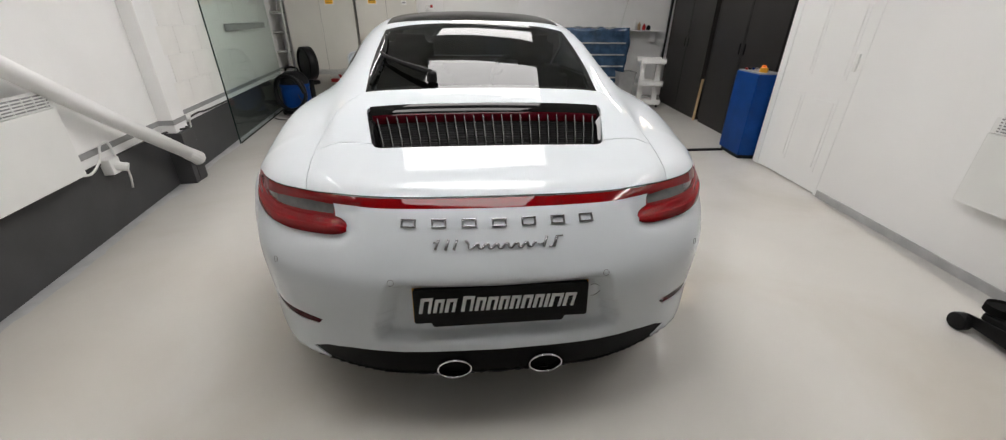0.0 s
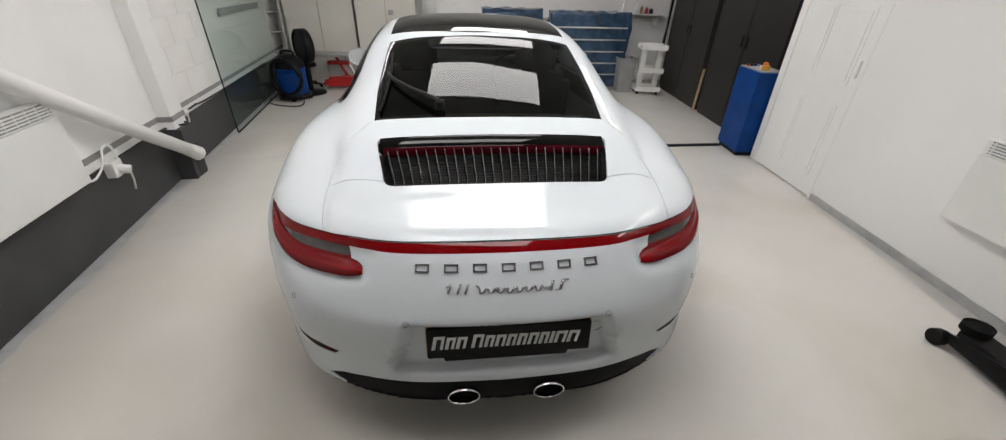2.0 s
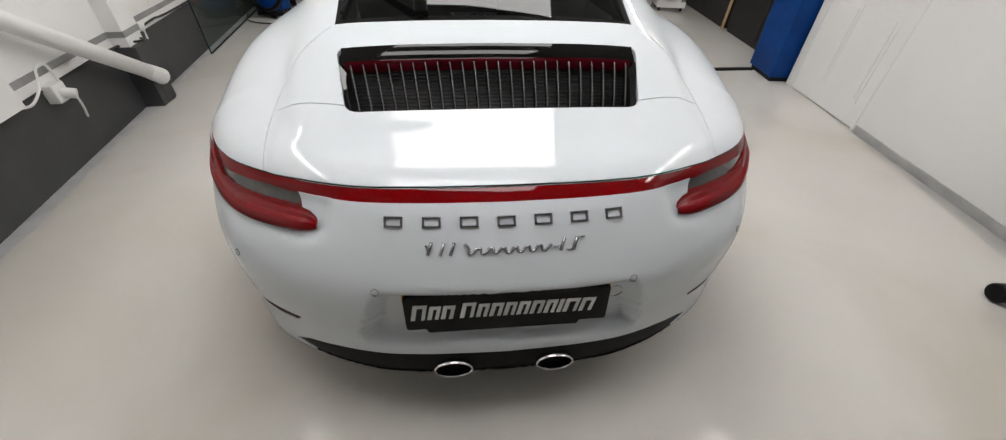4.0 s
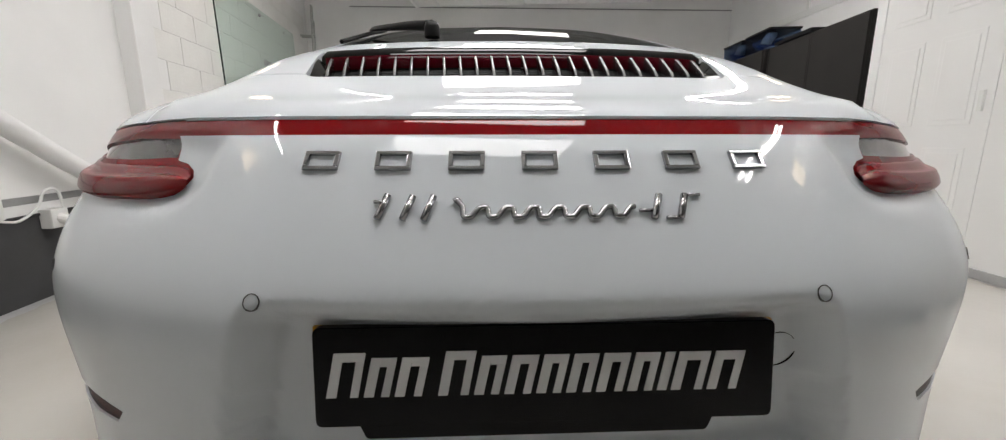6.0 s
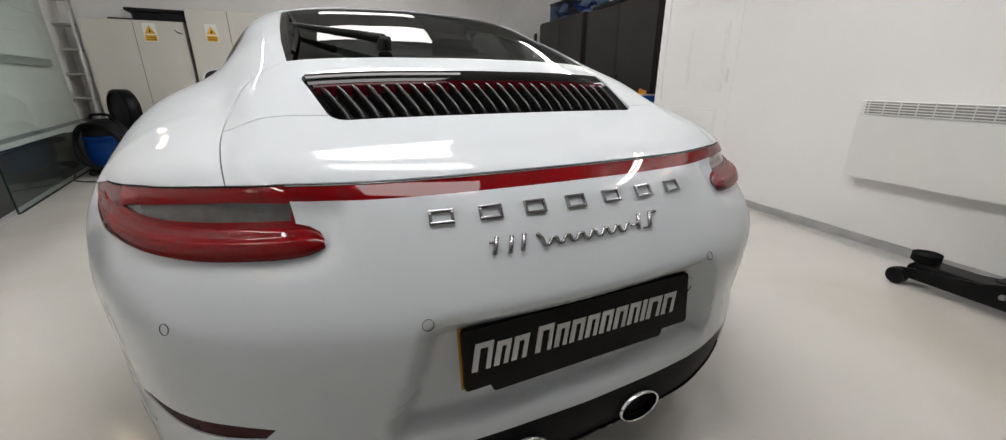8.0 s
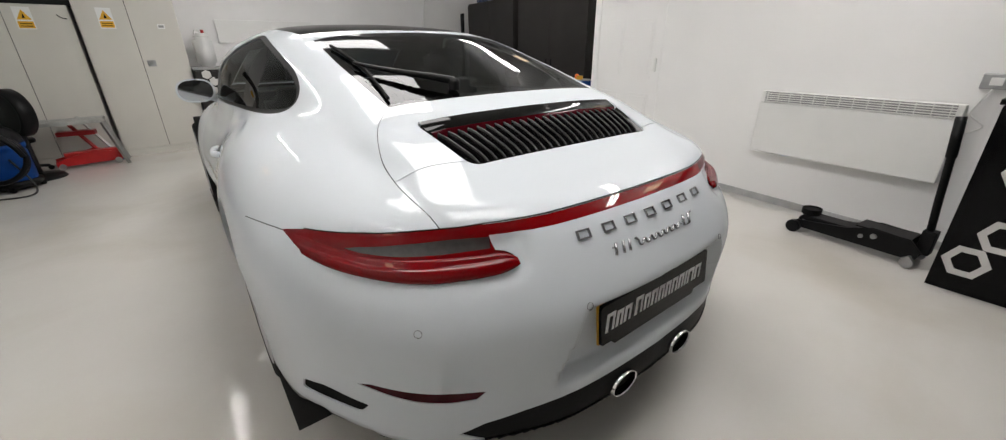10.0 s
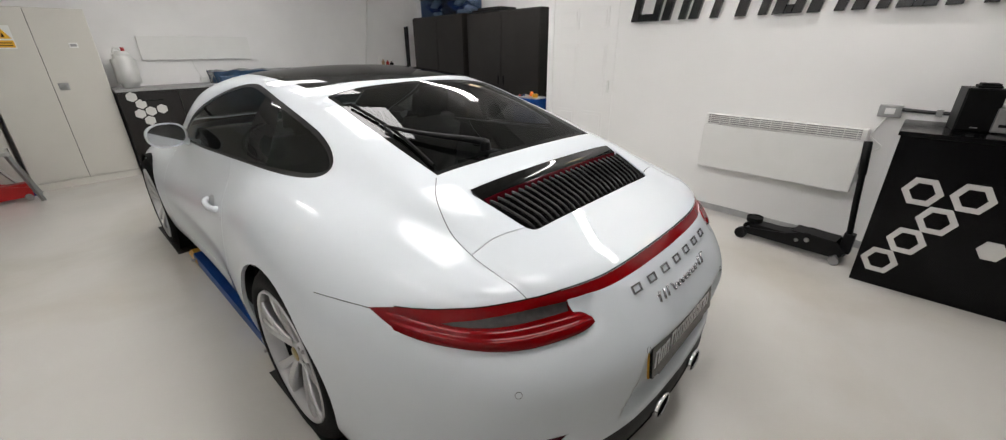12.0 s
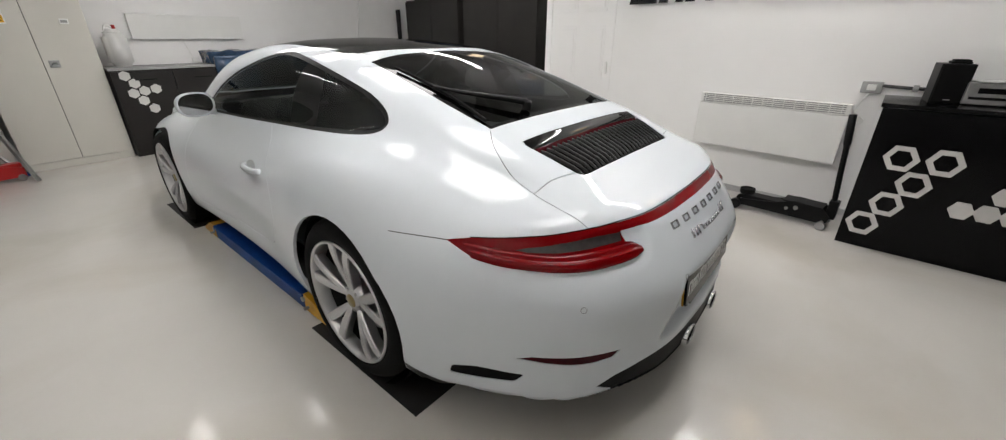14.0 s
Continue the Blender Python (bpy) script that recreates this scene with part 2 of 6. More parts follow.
structure("wall_back", box_bm((-3.4, BACK, 0, 4.4, BACK + 0.2, 3.2)), WALL, "white painted back wall", "wall")
# unseen wall, added dark so little light bounces onto the car's tail
structure("wall_front_unseen", box_bm((-3.0, FRONT - 0.2, 0, 3.4, FRONT, 3.2)), ENDGREY, "unseen dark end wall that keeps bounce light low", "wall")
structure("wall_alcove", box_bm((3.95, 2.0, 0, 4.15, BACK + 0.1, 3.2)), WALL, "white alcove wall", "wall")
structure("wall_alcove_end", box_bm((2.86, 2.56, 0, 4.15, 2.72, 3.2)), WALL, "white alcove end wall", "wall")
structure("ceiling", box_bm((-4, FRONT - 0.2, HIGH, 4.6, BACK + 0.2, HIGH + 0.1)), PLASTER, "plain white upper ceiling", "ceiling")
structure("baseboard", box_bm((-0.012, FRONT, 0, 0.0, 1.84, 0.055), bevel=0.003), PALEGREY, "pale grey painted skirting", "baseboard", RW)
structure("conduit_line", box_bm((-2.2, BACK - 0.012, 2.88, 4.2, BACK, 2.895)), MIDGREY, "thin grey line along the back wall", "trim")

# suspended tile raft with bars; the light panels take two tiles each
RAFT = pose(-0.09, 0, 0, 0, 0, -6.0)
TY = 0.61
PANELS = [4.53 - 2 * TY * k for k in range(5)]
bm = bmesh.new()
xs = [-1.52, -1.23, -0.63, -0.03, 0.57, 1.17, 1.64]
rows = [4.53 + TY - TY * k for k in range(16)]
tiles = []
for i in range(6):
    for y in rows:
        if i in (2, 3) and any(abs(y - p) < 0.05 for p in PANELS):
            continue
        tiles.append((xs[i] + 0.012, y + 0.012, CEIL + 0.004, xs[i + 1] - 0.012, y + TY - 0.012, CEIL + 0.03))
for t in tiles:
    x0, y0, z0, x1, y1, z1 = t
    v = [bm.verts.new(q) for q in ((x0, y0, z0 + 0.008), (x1, y0, z0 + 0.008), (x1, y1, z0 + 0.008), (x0, y1, z0 + 0.008), (x0 + 0.008, y0 + 0.008, z0), (x1 - 0.008, y0 + 0.008, z0), (x1 - 0.008, y1 - 0.008, z0), (x0 + 0.008, y1 - 0.008, z0))]
    for a, b in ((0, 1), (1, 2), (2, 3), (3, 0)):
        bm.faces.new((v[a], v[b], v[b + 4], v[a + 4]))
    bm.faces.new((v[4], v[5], v[6], v[7]))
structure("ceiling_tiles", bm, TILE, "white square suspended ceiling tiles", "ceiling", RAFT)
bm = box_bm(*[(x - 0.012, rows[-1], CEIL + 0.001, x + 0.012, rows[0] + TY, CEIL + 0.02) for x in xs if abs(x + 0.03) > 0.01], *[(-0.042, p - TY, CEIL + 0.001, -0.018, p, CEIL + 0.02) for p in PANELS], *[(xs[0], y - 0.012, CEIL, xs[-1], y + 0.012, CEIL + 0.019) for y in rows])
structure("ceiling_grid", bm, TILE_EDGE, "pale grey ceiling grid bars", "ceiling", RAFT)
structure("ceiling_raft", box_bm((xs[0] - 0.03, rows[-1] - 0.03, CEIL + 0.035, xs[-1] + 0.03, rows[0] + TY, CEIL + 0.12), (xs[0] - 0.04, rows[-1] - 0.03, CEIL - 0.005, xs[0] - 0.008, rows[0] + TY, CEIL + 0.04), (xs[-1] + 0.008, rows[-1] - 0.03, CEIL - 0.005, xs[-1] + 0.04, rows[0] + TY, CEIL + 0.04)), PLASTER, "white raft edge round the tiles", "ceiling", RAFT)

panel = thing("ceiling_light", RAFT @ pose(-0.03, PANELS[0] + TY / 2, CEIL), "flat white LED panel in the tile ceiling", "ceiling light", "ceiling panels")
part("diffuser", box_bm((-0.582, -0.292, 0.004, 0.582, 0.292, 0.01)), PANEL_GLOW, panel, "glowing diffuser")
part("frame", box_bm((-0.588, -0.303, 0.0, -0.578, 0.303, 0.02), (0.578, -0.303, 0.0, 0.588, 0.303, 0.02), (-0.578, -0.303, 0.0, 0.578, -0.29, 0.02), (-0.578, 0.29, 0.0, 0.578, 0.303, 0.02)), WHITEPLASTIC, panel)
for p in PANELS[1:]:
    copy_thing(panel, RAFT @ pose(-0.03, p + TY / 2, CEIL))

tube_lamp = thing("tube_light", pose(2.43, 3.65, 2.68, 0, 0, -3), "white twin tube light on a hanger", "tube light", "tube lights")
part("fitting_body", box_bm((-0.05, -0.78, 0.02, 0.05, 0.78, 0.06), bevel=0.008), WHITEPLASTIC, tube_lamp)
for s in (-1, 1):
    part("tube", tube_bm([(s * 0.045, -0.75, 0.0), (s * 0.045, 0.75, 0.0)], 0.014, 10), TUBE_GLOW, tube_lamp, "glowing tube")
    part("hanger", tube_bm([(0, s * 0.6, 0.05), (0, s * 0.6, HIGH - 2.68)], 0.006, 6), WHITEPLASTIC, tube_lamp)
for x, y, a in ((2.10, 0.1, -5.7), (-1.25, 3.7, -5.7), (-1.62, 0.5, -5.7)):
    copy_thing(tube_lamp, pose(x, y, 2.68, 0, 0, a))


def flood(m, reach=0.75):
    """A square LED flood lamp: its face looks along -z of m."""
    f = thing("flood_light", m, "square steel-cased flood lamp on a bracket", "flood light", "flood lamps")
    part("housing", box_bm((-0.14, -0.11, 0.0, 0.14, 0.11, 0.05), bevel=0.01), STEEL, f)
    part("lens", box_bm((-0.11, -0.085, -0.004, 0.11, 0.085, 0.002)), FLOOD_GLOW, f, "glowing lens")
    part("bezel", box_bm((-0.14, -0.11, -0.008, -0.115, 0.11, 0.0), (0.115, -0.11, -0.008, 0.14, 0.11, 0.0), (-0.115, -0.11, -0.008, 0.115, -0.09, 0.0), (-0.115, 0.09, -0.008, 0.115, 0.11, 0.0)), WHITEPLASTIC, f)
    part("bracket", tube_bm([(0, 0.0, 0.05), (0, 0.06, 0.16), (0, 0.20, reach)], 0.014, 6), STEEL, f, "steel bracket")
    for k in range(5):
        part("cooling_fin", box_bm((-0.11 + 0.05 * k, -0.09, 0.05, -0.10 + 0.05 * k, 0.09, 0.075)), BLACKPLASTIC, f)
    return f


flood(look((3.34, 3.95, 2.58), (0.6, 2.0, 0.4)), 0.7)
flood(look((-2.42, 3.75, 2.34), (0.2, 2.2, 0.4)))
flood(look((-1.98, -0.05, 2.28), (0.0, 0.3, 0.6)))
flood(look((2.42, -0.25, 2.34), (0.0, 0.3, 0.6)))

bm = bmesh.new()
edge_rng = random.Random(5)
inner = [bm.verts.new((0.004, FRONT + 0.06 * k, 0.0015)) for k in range(190)]
outer = [bm.verts.new((0.075 + edge_rng.uniform(-0.008, 0.010) + 0.012 * math.sin(k * 0.31), FRONT + 0.06 * k, 0.0015)) for k in range(190)]
for k in range(189):
    bm.faces.new((inner[k], outer[k], outer[k + 1], inner[k + 1]))
structure("floor_paint_edge", bm, PALEGREY, "pale grey ragged paint edge along the wall base", "trim", LW)
bm = bmesh.new()
inner = [bm.verts.new((-0.013, 1.84 - 0.08 * k, 0.0015)) for k in range(86)]
outer = [bm.verts.new((-0.018 - min(0.11, 0.085 * 0.08 * k) + edge_rng.uniform(-0.004, 0.004), 1.84 - 0.08 * k, 0.0015)) for k in range(86)]
for k in range(85):
    bm.faces.new((inner[k], outer[k], outer[k + 1], inner[k + 1]))
structure("floor_paint_edge_right", bm, material("thin_grey_floor_paint", (0.44, 0.43, 0.41), 0.3, var=0.15, scale=5), "thin grey paint edge along the skirting", "trim", RW)

# painted blocks on the near side of the left wall and the post
BLOCK = material("painted_block", (0.80, 0.79, 0.765), 0.55, var=0.05, scale=5, bump=0.35, bscale=45)
me = None
for r in range(10):
    for c in range(9):
        y0 = 2.74 + 0.445 * c - (0.22 if r % 2 else 0)
        if y0 < 2.70:
            continue
        if me is None:
            b = box_bm((0, 0.001, 0.001, 0.004, 0.443, 0.213), bevel=0.003)
            ob = link("block", b, BLOCK)
            me = ob.data
        else:
            ob = new("block", me)
        ob.parent = bpy.data.objects["wall_left"]
        ob.matrix_local = pose(0, y0, 0.53 + 0.215 * r)
structure("post", box_bm((0, 2.50, 0.42, 0.10, 2.70, 3.1), bevel=0.004), WALL, "white boxed wall post", "post", LW)
structure("post_base", box_bm((0, 2.495, 0, 0.13, 2.705, 0.42), bevel=0.004), DARKGREY, "dark grey post base", "post", LW)
structure("post_band", box_bm((0, 2.493, 0.485, 0.106, 2.707, 0.522)), MIDGREY, "grey painted stripe round the post", "trim", LW)

# white panelled door in the right wall
door = thing("door_1", RW, "white six-panel door in the side wall", "door", kind="structure")
part("door_leaf", box_bm((0.006, 1.885, 0.01, 0.046, 2.695, 1.905)), PLASTER, door)
for y0, y1 in ((1.97, 2.235), (2.345, 2.61)):
    for z0, z1 in ((0.16, 0.74), (0.88, 1.42), (1.56, 1.76)):
        part("door_panel", box_bm((0.002, y0, z0, 0.008, y1, z1), bevel=0.003), PLASTER, door)
        part("panel_field", box_bm((-0.0022, y0 + 0.03, z0 + 0.03, 0.004, y1 - 0.03, z1 - 0.03), bevel=0.004), PLASTER, door)
part("door_frame", box_bm((-0.0015, 1.862, 0.0, 0.05, 1.884, 1.93), (-0.0015, 2.696, 0.0, 0.05, 2.718, 1.93), (-0.0015, 1.884, 1.908, 0.05, 2.696, 1.93)), PLASTER, door)
part("door_shadow_gap", box_bm((0.001, 1.884, 1.9055, 0.04, 2.696, 1.9075)), SEAM, door)
hd = part("door_plate", box_bm((-0.010, 1.912, 0.95, 0.006, 1.940, 1.07), bevel=0.004), WHITEPLASTIC, door, "pale finger plate")

# the car: one smooth shell, from which panes, lamps and openings are cut
HUB_R, HUB_F = (1.08, 0.345), (3.53, 0.338)
AX, FAN_R, FAN_F = 0.45, 0.55, 3.85


def table(keys, lo=-1.0, hi=5.0, soft=12):
    xs = np.linspace(lo, hi, 1201)
    ys = np.array([interp(keys, v) for v in xs])
    for _ in range(soft):
        ys[1:-1] = 0.25 * ys[:-2] + 0.5 * ys[1:-1] + 0.25 * ys[2:]
    return lambda v: np.interp(v, xs, ys)


ROOFLINE = table([(-0.2, 0.62), (0.1, 0.72), (0.25, 0.79), (0.36, 0.862), (0.57, 0.98), (0.70, 1.032), (0.85, 1.083), (1.0, 1.132), (1.386, 1.243), (1.7, 1.289), (2.1, 1.308), (2.45, 1.282), (2.7, 1.205), (3.3, 0.93), (3.8, 0.72), (4.5, 0.4)], soft=30)
CABIN_W = table([(0.0, 0.50), (0.36, 0.56), (0.70, 0.635), (1.07, 0.672), (1.5, 0.745), (2.0, 0.79), (2.7, 0.76), (3.2, 0.72), (3.6, 0.6)], soft=400)
DECK = table([(-0.3, 0.68), (0.08, 0.79), (0.16, 0.824), (0.36, 0.878), (0.55, 0.927), (0.75, 0.958), (0.95, 0.971), (1.2, 0.968), (1.5, 0.946), (1.8, 0.922), (2.2, 0.902), (2.5, 0.90), (3.1, 0.915), (3.5, 0.90), (3.9, 0.82), (4.2, 0.72), (4.5, 0.60)], soft=70)
WIDTH = table([(-0.3, 0.92), (0.5, 0.917), (0.8, 0.932), (1.1, 0.937), (1.45, 0.92), (1.9, 0.888), (2.4, 0.878), (2.9, 0.885), (3.4, 0.902), (3.8, 0.895), (4.5, 0.87)], soft=200)
SQUARE = table([(-0.3, 4.4), (0.45, 5.0), (0.75, 6.8), (1.0, 9.5), (1.3, 9.5), (1.7, 7.5), (2.2, 6.0), (2.8, 5.5), (3.4, 4.0), (4.5, 3.5)], soft=200)
FALL = table([(0.3, 0.4545), (0.8, 0.41), (1.6, 0.41), (2.2, 0.4545)], soft=200)
TAIL = table([(0.18, 0.05), (0.22, 0.015), (0.26, -0.001), (0.31, -0.006), (0.36, -0.006), (0.42, -0.009), (0.47, -0.015), (0.52, -0.021), (0.56, -0.024), (0.59, -0.023), (0.617, -0.0165), (0.64, -0.005), (0.66, 0.007), (0.69, 0.026), (0.72, 0.0465), (0.747, 0.066), (0.78, 0.0905), (0.808, 0.113), (0.86, 0.16), (1.2, 0.4)])
PLAN = table([(0, 0), (0.15, 0.005), (0.306, 0.02), (0.43, 0.055), (0.553, 0.112), (0.667, 0.185), (0.765, 0.315), (0.82, 0.43), (0.863, 0.52), (0.9, 0.64), (0.93, 0.85), (1.0, 1.4)])

LIP = table([(0.10, -0.001), (0.18, 0.0), (0.20, -0.0004), (0.22, -0.0016), (0.24, -0.0030), (0.26, -0.0037), (0.28, -0.0035), (0.305, -0.0028), (0.36, -0.0012), (0.42, 0.0)], 0.0, 0.5, soft=60)
LAMP_FOOT = table([(0.30, 0.745), (0.415, 0.738), (0.432, 0.728), (0.452, 0.721), (0.482, 0.715), (0.53, 0.711), (0.603, 0.708), (0.677, 0.711), (0.733, 0.715), (0.775, 0.720), (0.81, 0.733), (0.86, 0.775), (0.92, 0.82)], 0.2, 1.1, soft=60)
LAMP_SHELF = table([(0.428, 0.738), (0.434, 0.746), (0.448, 0.753), (0.468, 0.757), (0.572, 0.756), (0.655, 0.756), (0.716, 0.759), (0.745, 0.764), (0.80, 0.772), (0.83, 0.778)], 0.2, 1.1, soft=30)


def soft_max(a, b, k):
    h = np.maximum(k - np.abs(a - b), 0) / k
    return np.maximum(a, b) + h * h * k * 0.25


def top(x, y):
    """Height of the shell over a place, from belt to roof."""
    ax = np.abs(x)
    w = WIDTH(y)
    low = AX + (DECK(y) - AX) * np.maximum(1 - (ax / w) ** SQUARE(y), 0) ** FALL(y) - np.maximum(ax / w - 1, 0) * 6 + LIP(y)
    roll = np.clip((y - 0.55) / 0.3, 0, 1) * np.clip((2.5 - y) / 0.5, 0, 1)
    c, zc = CABIN_W(y) + 0.018 * roll, ROOFLINE(y)
    hs = np.linspace(0, 1, 60)
    prof = (1 - 0.13 * hs) * np.sqrt(1 - hs ** 10)
    h = np.interp(-np.minimum(ax / c, 1.0), -prof, hs)
    cab = np.where(ax < c, 0.80 + (zc - 0.80) * h, 0.80 - (ax - c) * 4)
    cab = cab - 2.2 * roll * np.maximum(np.minimum(ax, 0.75) - 0.462, 0) ** 2
    flow = np.clip((y - 0.70) / 0.35, 0, 1) * np.clip((1.95 - y) / 0.5, 0, 1)
    return soft_max(low, cab, 0.10 + 0.10 * flow * flow * (3 - 2 * flow))


def shell(x, y, z):
    """Below zero inside the car."""
    ax = np.abs(x)
    w = WIDTH(y)
    waist = 0.018 * np.exp(-((z - 0.40) / 0.11) ** 2) * np.exp(-((y - 2.35) / 0.62) ** 4)
    side = ax - (w * (1 - 0.05 * np.clip((AX - z) / 0.25, 0, 1.2) ** 2) - waist)
    f_top = np.where(z >= AX, np.maximum(z - top(x, y), side), side)
    recess = 0.042 / (1 + np.exp((ax - 0.306 - (0.58 - z) * 0.32) / 0.0055)) / (1 + np.exp((np.abs(z - 0.500) - 0.098) / 0.0055))
    low = LAMP_FOOT(ax) - 0.020
    pocket = 0.013 / (1 + np.exp((low - z) / 0.0035)) / (1 + np.exp((0.408 - ax + (0.735 - z) * 0.3) / 0.005)) / (1 + np.exp((z - 0.783) / 0.003))
    rear = TAIL(z) + PLAN(ax) + recess + pocket - y
    nose = y - (4.46 - 1.15 * PLAN(ax) - 0.5 * np.maximum(z - 0.5, 0) ** 1.3 - 0.25 * np.maximum(0.4 - z, 0))
    f = soft_max(f_top, rear, 0.035)
    floor_z = 0.2 + 0.058 / (1 + np.exp((y - 0.62) / 0.05))
    return np.maximum(np.maximum(f, soft_max(f_top, nose, 0.05)), floor_z - z)


def cast(o, d):
    """Where rays from inside the shell leave it."""
    lo, hi = np.zeros(len(o)), np.full(len(o), 1.6)
    for _ in range(34):
        mid = (lo + hi) / 2
        p = o + d * mid[:, None]
        inside = shell(p[:, 0], p[:, 1], p[:, 2]) < 0
        lo, hi = np.where(inside, mid, lo), np.where(inside, hi, mid)
    return o + d * ((lo + hi) / 2)[:, None]


class Shell:
    """Polygons with vertex normals and a region tag each."""

    def __init__(self, around, step, caps, shrink=1.0, nose_caps=26):
        th = np.linspace(0, math.tau, around, endpoint=False)
        rows = []
        if caps:
            rows += [(FAN_R, a) for a in np.radians(np.linspace(89.4, 0, caps, endpoint=False))]
        rows += [(y, 0.0) for y in np.arange(FAN_R, FAN_F, step)]
        if caps:
            rows += [(FAN_F, -a) for a in np.radians(np.linspace(0, 89.4, nose_caps))]
        o = np.array([(0, y, AX) for y, a in rows for t in th])
        d = np.array([(math.sin(t) * math.cos(a), -math.sin(a), math.cos(t) * math.cos(a)) for y, a in rows for t in th])
        r = np.linalg.norm(cast(o, d) - o, axis=1).reshape(len(rows), around)
        yy, zz = np.array([y for y, _ in rows])[:, None], AX + np.cos(th)[None, :] * r
        xx = np.abs(np.sin(th)[None, :] * r)
        calm = np.clip((yy - 0.60 + 0.12 * np.clip((xx - 0.60) / 0.08, 0, 1)) / 0.20, 0, 1) * np.clip((3.3 - yy) / 0.3, 0, 1) * np.clip((zz - 0.62) / 0.12, 0, 1)
        for _ in range(int(12 * (around / 240) ** 2)):
            soft = 0.5 * r + 0.25 * (np.roll(r, 1, 1) + np.roll(r, -1, 1))
            soft[1:-1] = 0.5 * soft[1:-1] + 0.25 * (soft[:-2] + soft[2:])
            r = r + calm * (soft - r)
        p = o + d * r.reshape(-1)[:, None] * shrink
        n = around
        k = np.arange(n)
        quads = np.concatenate([np.stack((i * n + k, i * n + (k + 1) % n, (i + 1) * n + (k + 1) % n, (i + 1) * n + k), 1) for i in range(len(rows) - 1)])
        fn = np.cross(p[quads[:, 2]] - p[quads[:, 0]], p[quads[:, 3]] - p[quads[:, 1]])
        vn = np.zeros_like(p)
        for c in range(4):
            np.add.at(vn, quads[:, c], fn)
        if np.sum(vn * (p - o)) < 0:
            vn, quads = -vn, quads[:, ::-1]
        vn /= np.linalg.norm(vn, axis=1)[:, None] + 1e-12
        self.v, self.n = p.tolist(), vn.tolist()
        self.f = [list(q) for q in quads.tolist()]
        if caps:
            m = len(rows) - 1
            self.f += [list(range(n))[::-1], list(range(m * n, m * n + n))]
        self.tag = [0] * len(self.f)

    def centre(self, f):
        q = self.f[f]
        return Vector([sum(self.v[i][c] for i in q) / len(q) for c in range(3)])

    def cut(self, poly, axes, where, tag, source=0, pool=None):
        """Cuts a convex outline, given in two axes, into the faces of a region, and tags what lies inside."""
        a, b = axes
        pts = [(float(p[0]), float(p[1])) for p in poly]
        if sum(p[0] * q[1] - q[0] * p[1] for p, q in zip(pts, pts[1:] + pts[:1])) < 0:
            pts.reverse()
        lo = [min(p[k] for p in pts) for k in (0, 1)]
        hi = [max(p[k] for p in pts) for k in (0, 1)]
        v, live = self.v, []
        for f in (range(len(self.f)) if pool is None else list(pool)):
            if self.tag[f] == source:
                q = self.f[f]
                us, ws = [v[i][a] for i in q], [v[i][b] for i in q]
                if max(us) > lo[0] and min(us) < hi[0] and max(ws) > lo[1] and min(ws) < hi[1] and where(self.centre(f)):
                    live.append(f)
        for p, q in zip(pts, pts[1:] + pts[:1]):
            ex, ey = q[0] - p[0], q[1] - p[1]
            ln = math.hypot(ex, ey)
            if ln < 1e-7:
                continue
            nx, ny = ey / ln, -ex / ln
            made, keep = {}, []
            for f in live:
                face = self.f[f]
                ds = [(v[i][a] - p[0]) * nx + (v[i][b] - p[1]) * ny for i in face]
                if max(ds) <= 1e-7:
                    keep.append(f)
                elif min(ds) < -1e-7:
                    inn, out = [], []
                    for k in range(len(face)):
                        i, j, di, dj = face[k], face[(k + 1) % len(face)], ds[k], ds[(k + 1) % len(face)]
                        if di <= 1e-7:
                            inn.append(i)
                        if di >= -1e-7:
                            out.append(i)
                        if (di < -1e-7 and dj > 1e-7) or (di > 1e-7 and dj < -1e-7):
                            key = (min(i, j), max(i, j))
                            if key not in made:
                                t = di / (di - dj)
                                made[key] = len(v)
                                v.append([v[i][c] + t * (v[j][c] - v[i][c]) for c in range(3)])
                                m = [self.n[i][c] + t * (self.n[j][c] - self.n[i][c]) for c in range(3)]
                                ml = math.sqrt(sum(c * c for c in m)) or 1
                                self.n.append([c / ml for c in m])
                            inn.append(made[key])
                            out.append(made[key])
                    if len(inn) > 2:
                        self.f[f] = inn
                        keep.append(f)
                        if len(out) > 2:
                            self.f.append(out)
                            self.tag.append(source)
                            if pool is not None:
                                pool.append(len(self.f) - 1)
            live = keep
        for f in live:
            self.tag[f] = tag


def round_poly(pts, r, n=5):
    """Rounds the corners of a convex outline."""
    out = []
    p = [Vector(q) for q in pts]
    for i in range(len(p)):
        a, b, c = p[i - 1], p[i], p[(i + 1) % len(p)]
        ri = min(r, (a - b).length * 0.45, (c - b).length * 0.45)
        s, e = b + (a - b).normalized() * ri, b + (c - b).normalized() * ri
        for k in range(n + 1):
            t = k / n
            out.append((1 - t) ** 2 * s + 2 * t * (1 - t) * b + t * t * e)
    return [tuple(q) for q in out]


def grow(pts, d):
    """Moves a convex outline outwards by d."""
    p = [Vector(q) for q in pts]
    c = sum(p, Vector((0, 0))) / len(p)
    out = []
    for i in range(len(p)):
        e = (p[(i + 1) % len(p)] - p[i - 1])
        n = Vector((e.y, -e.x)).normalized()
        if n.dot(p[i] - c) < 0:
            n = -n
        out.append(tuple(p[i] + n * d))
    return out


def mirror(pts):
    return [(-x, y) for x, y in pts]


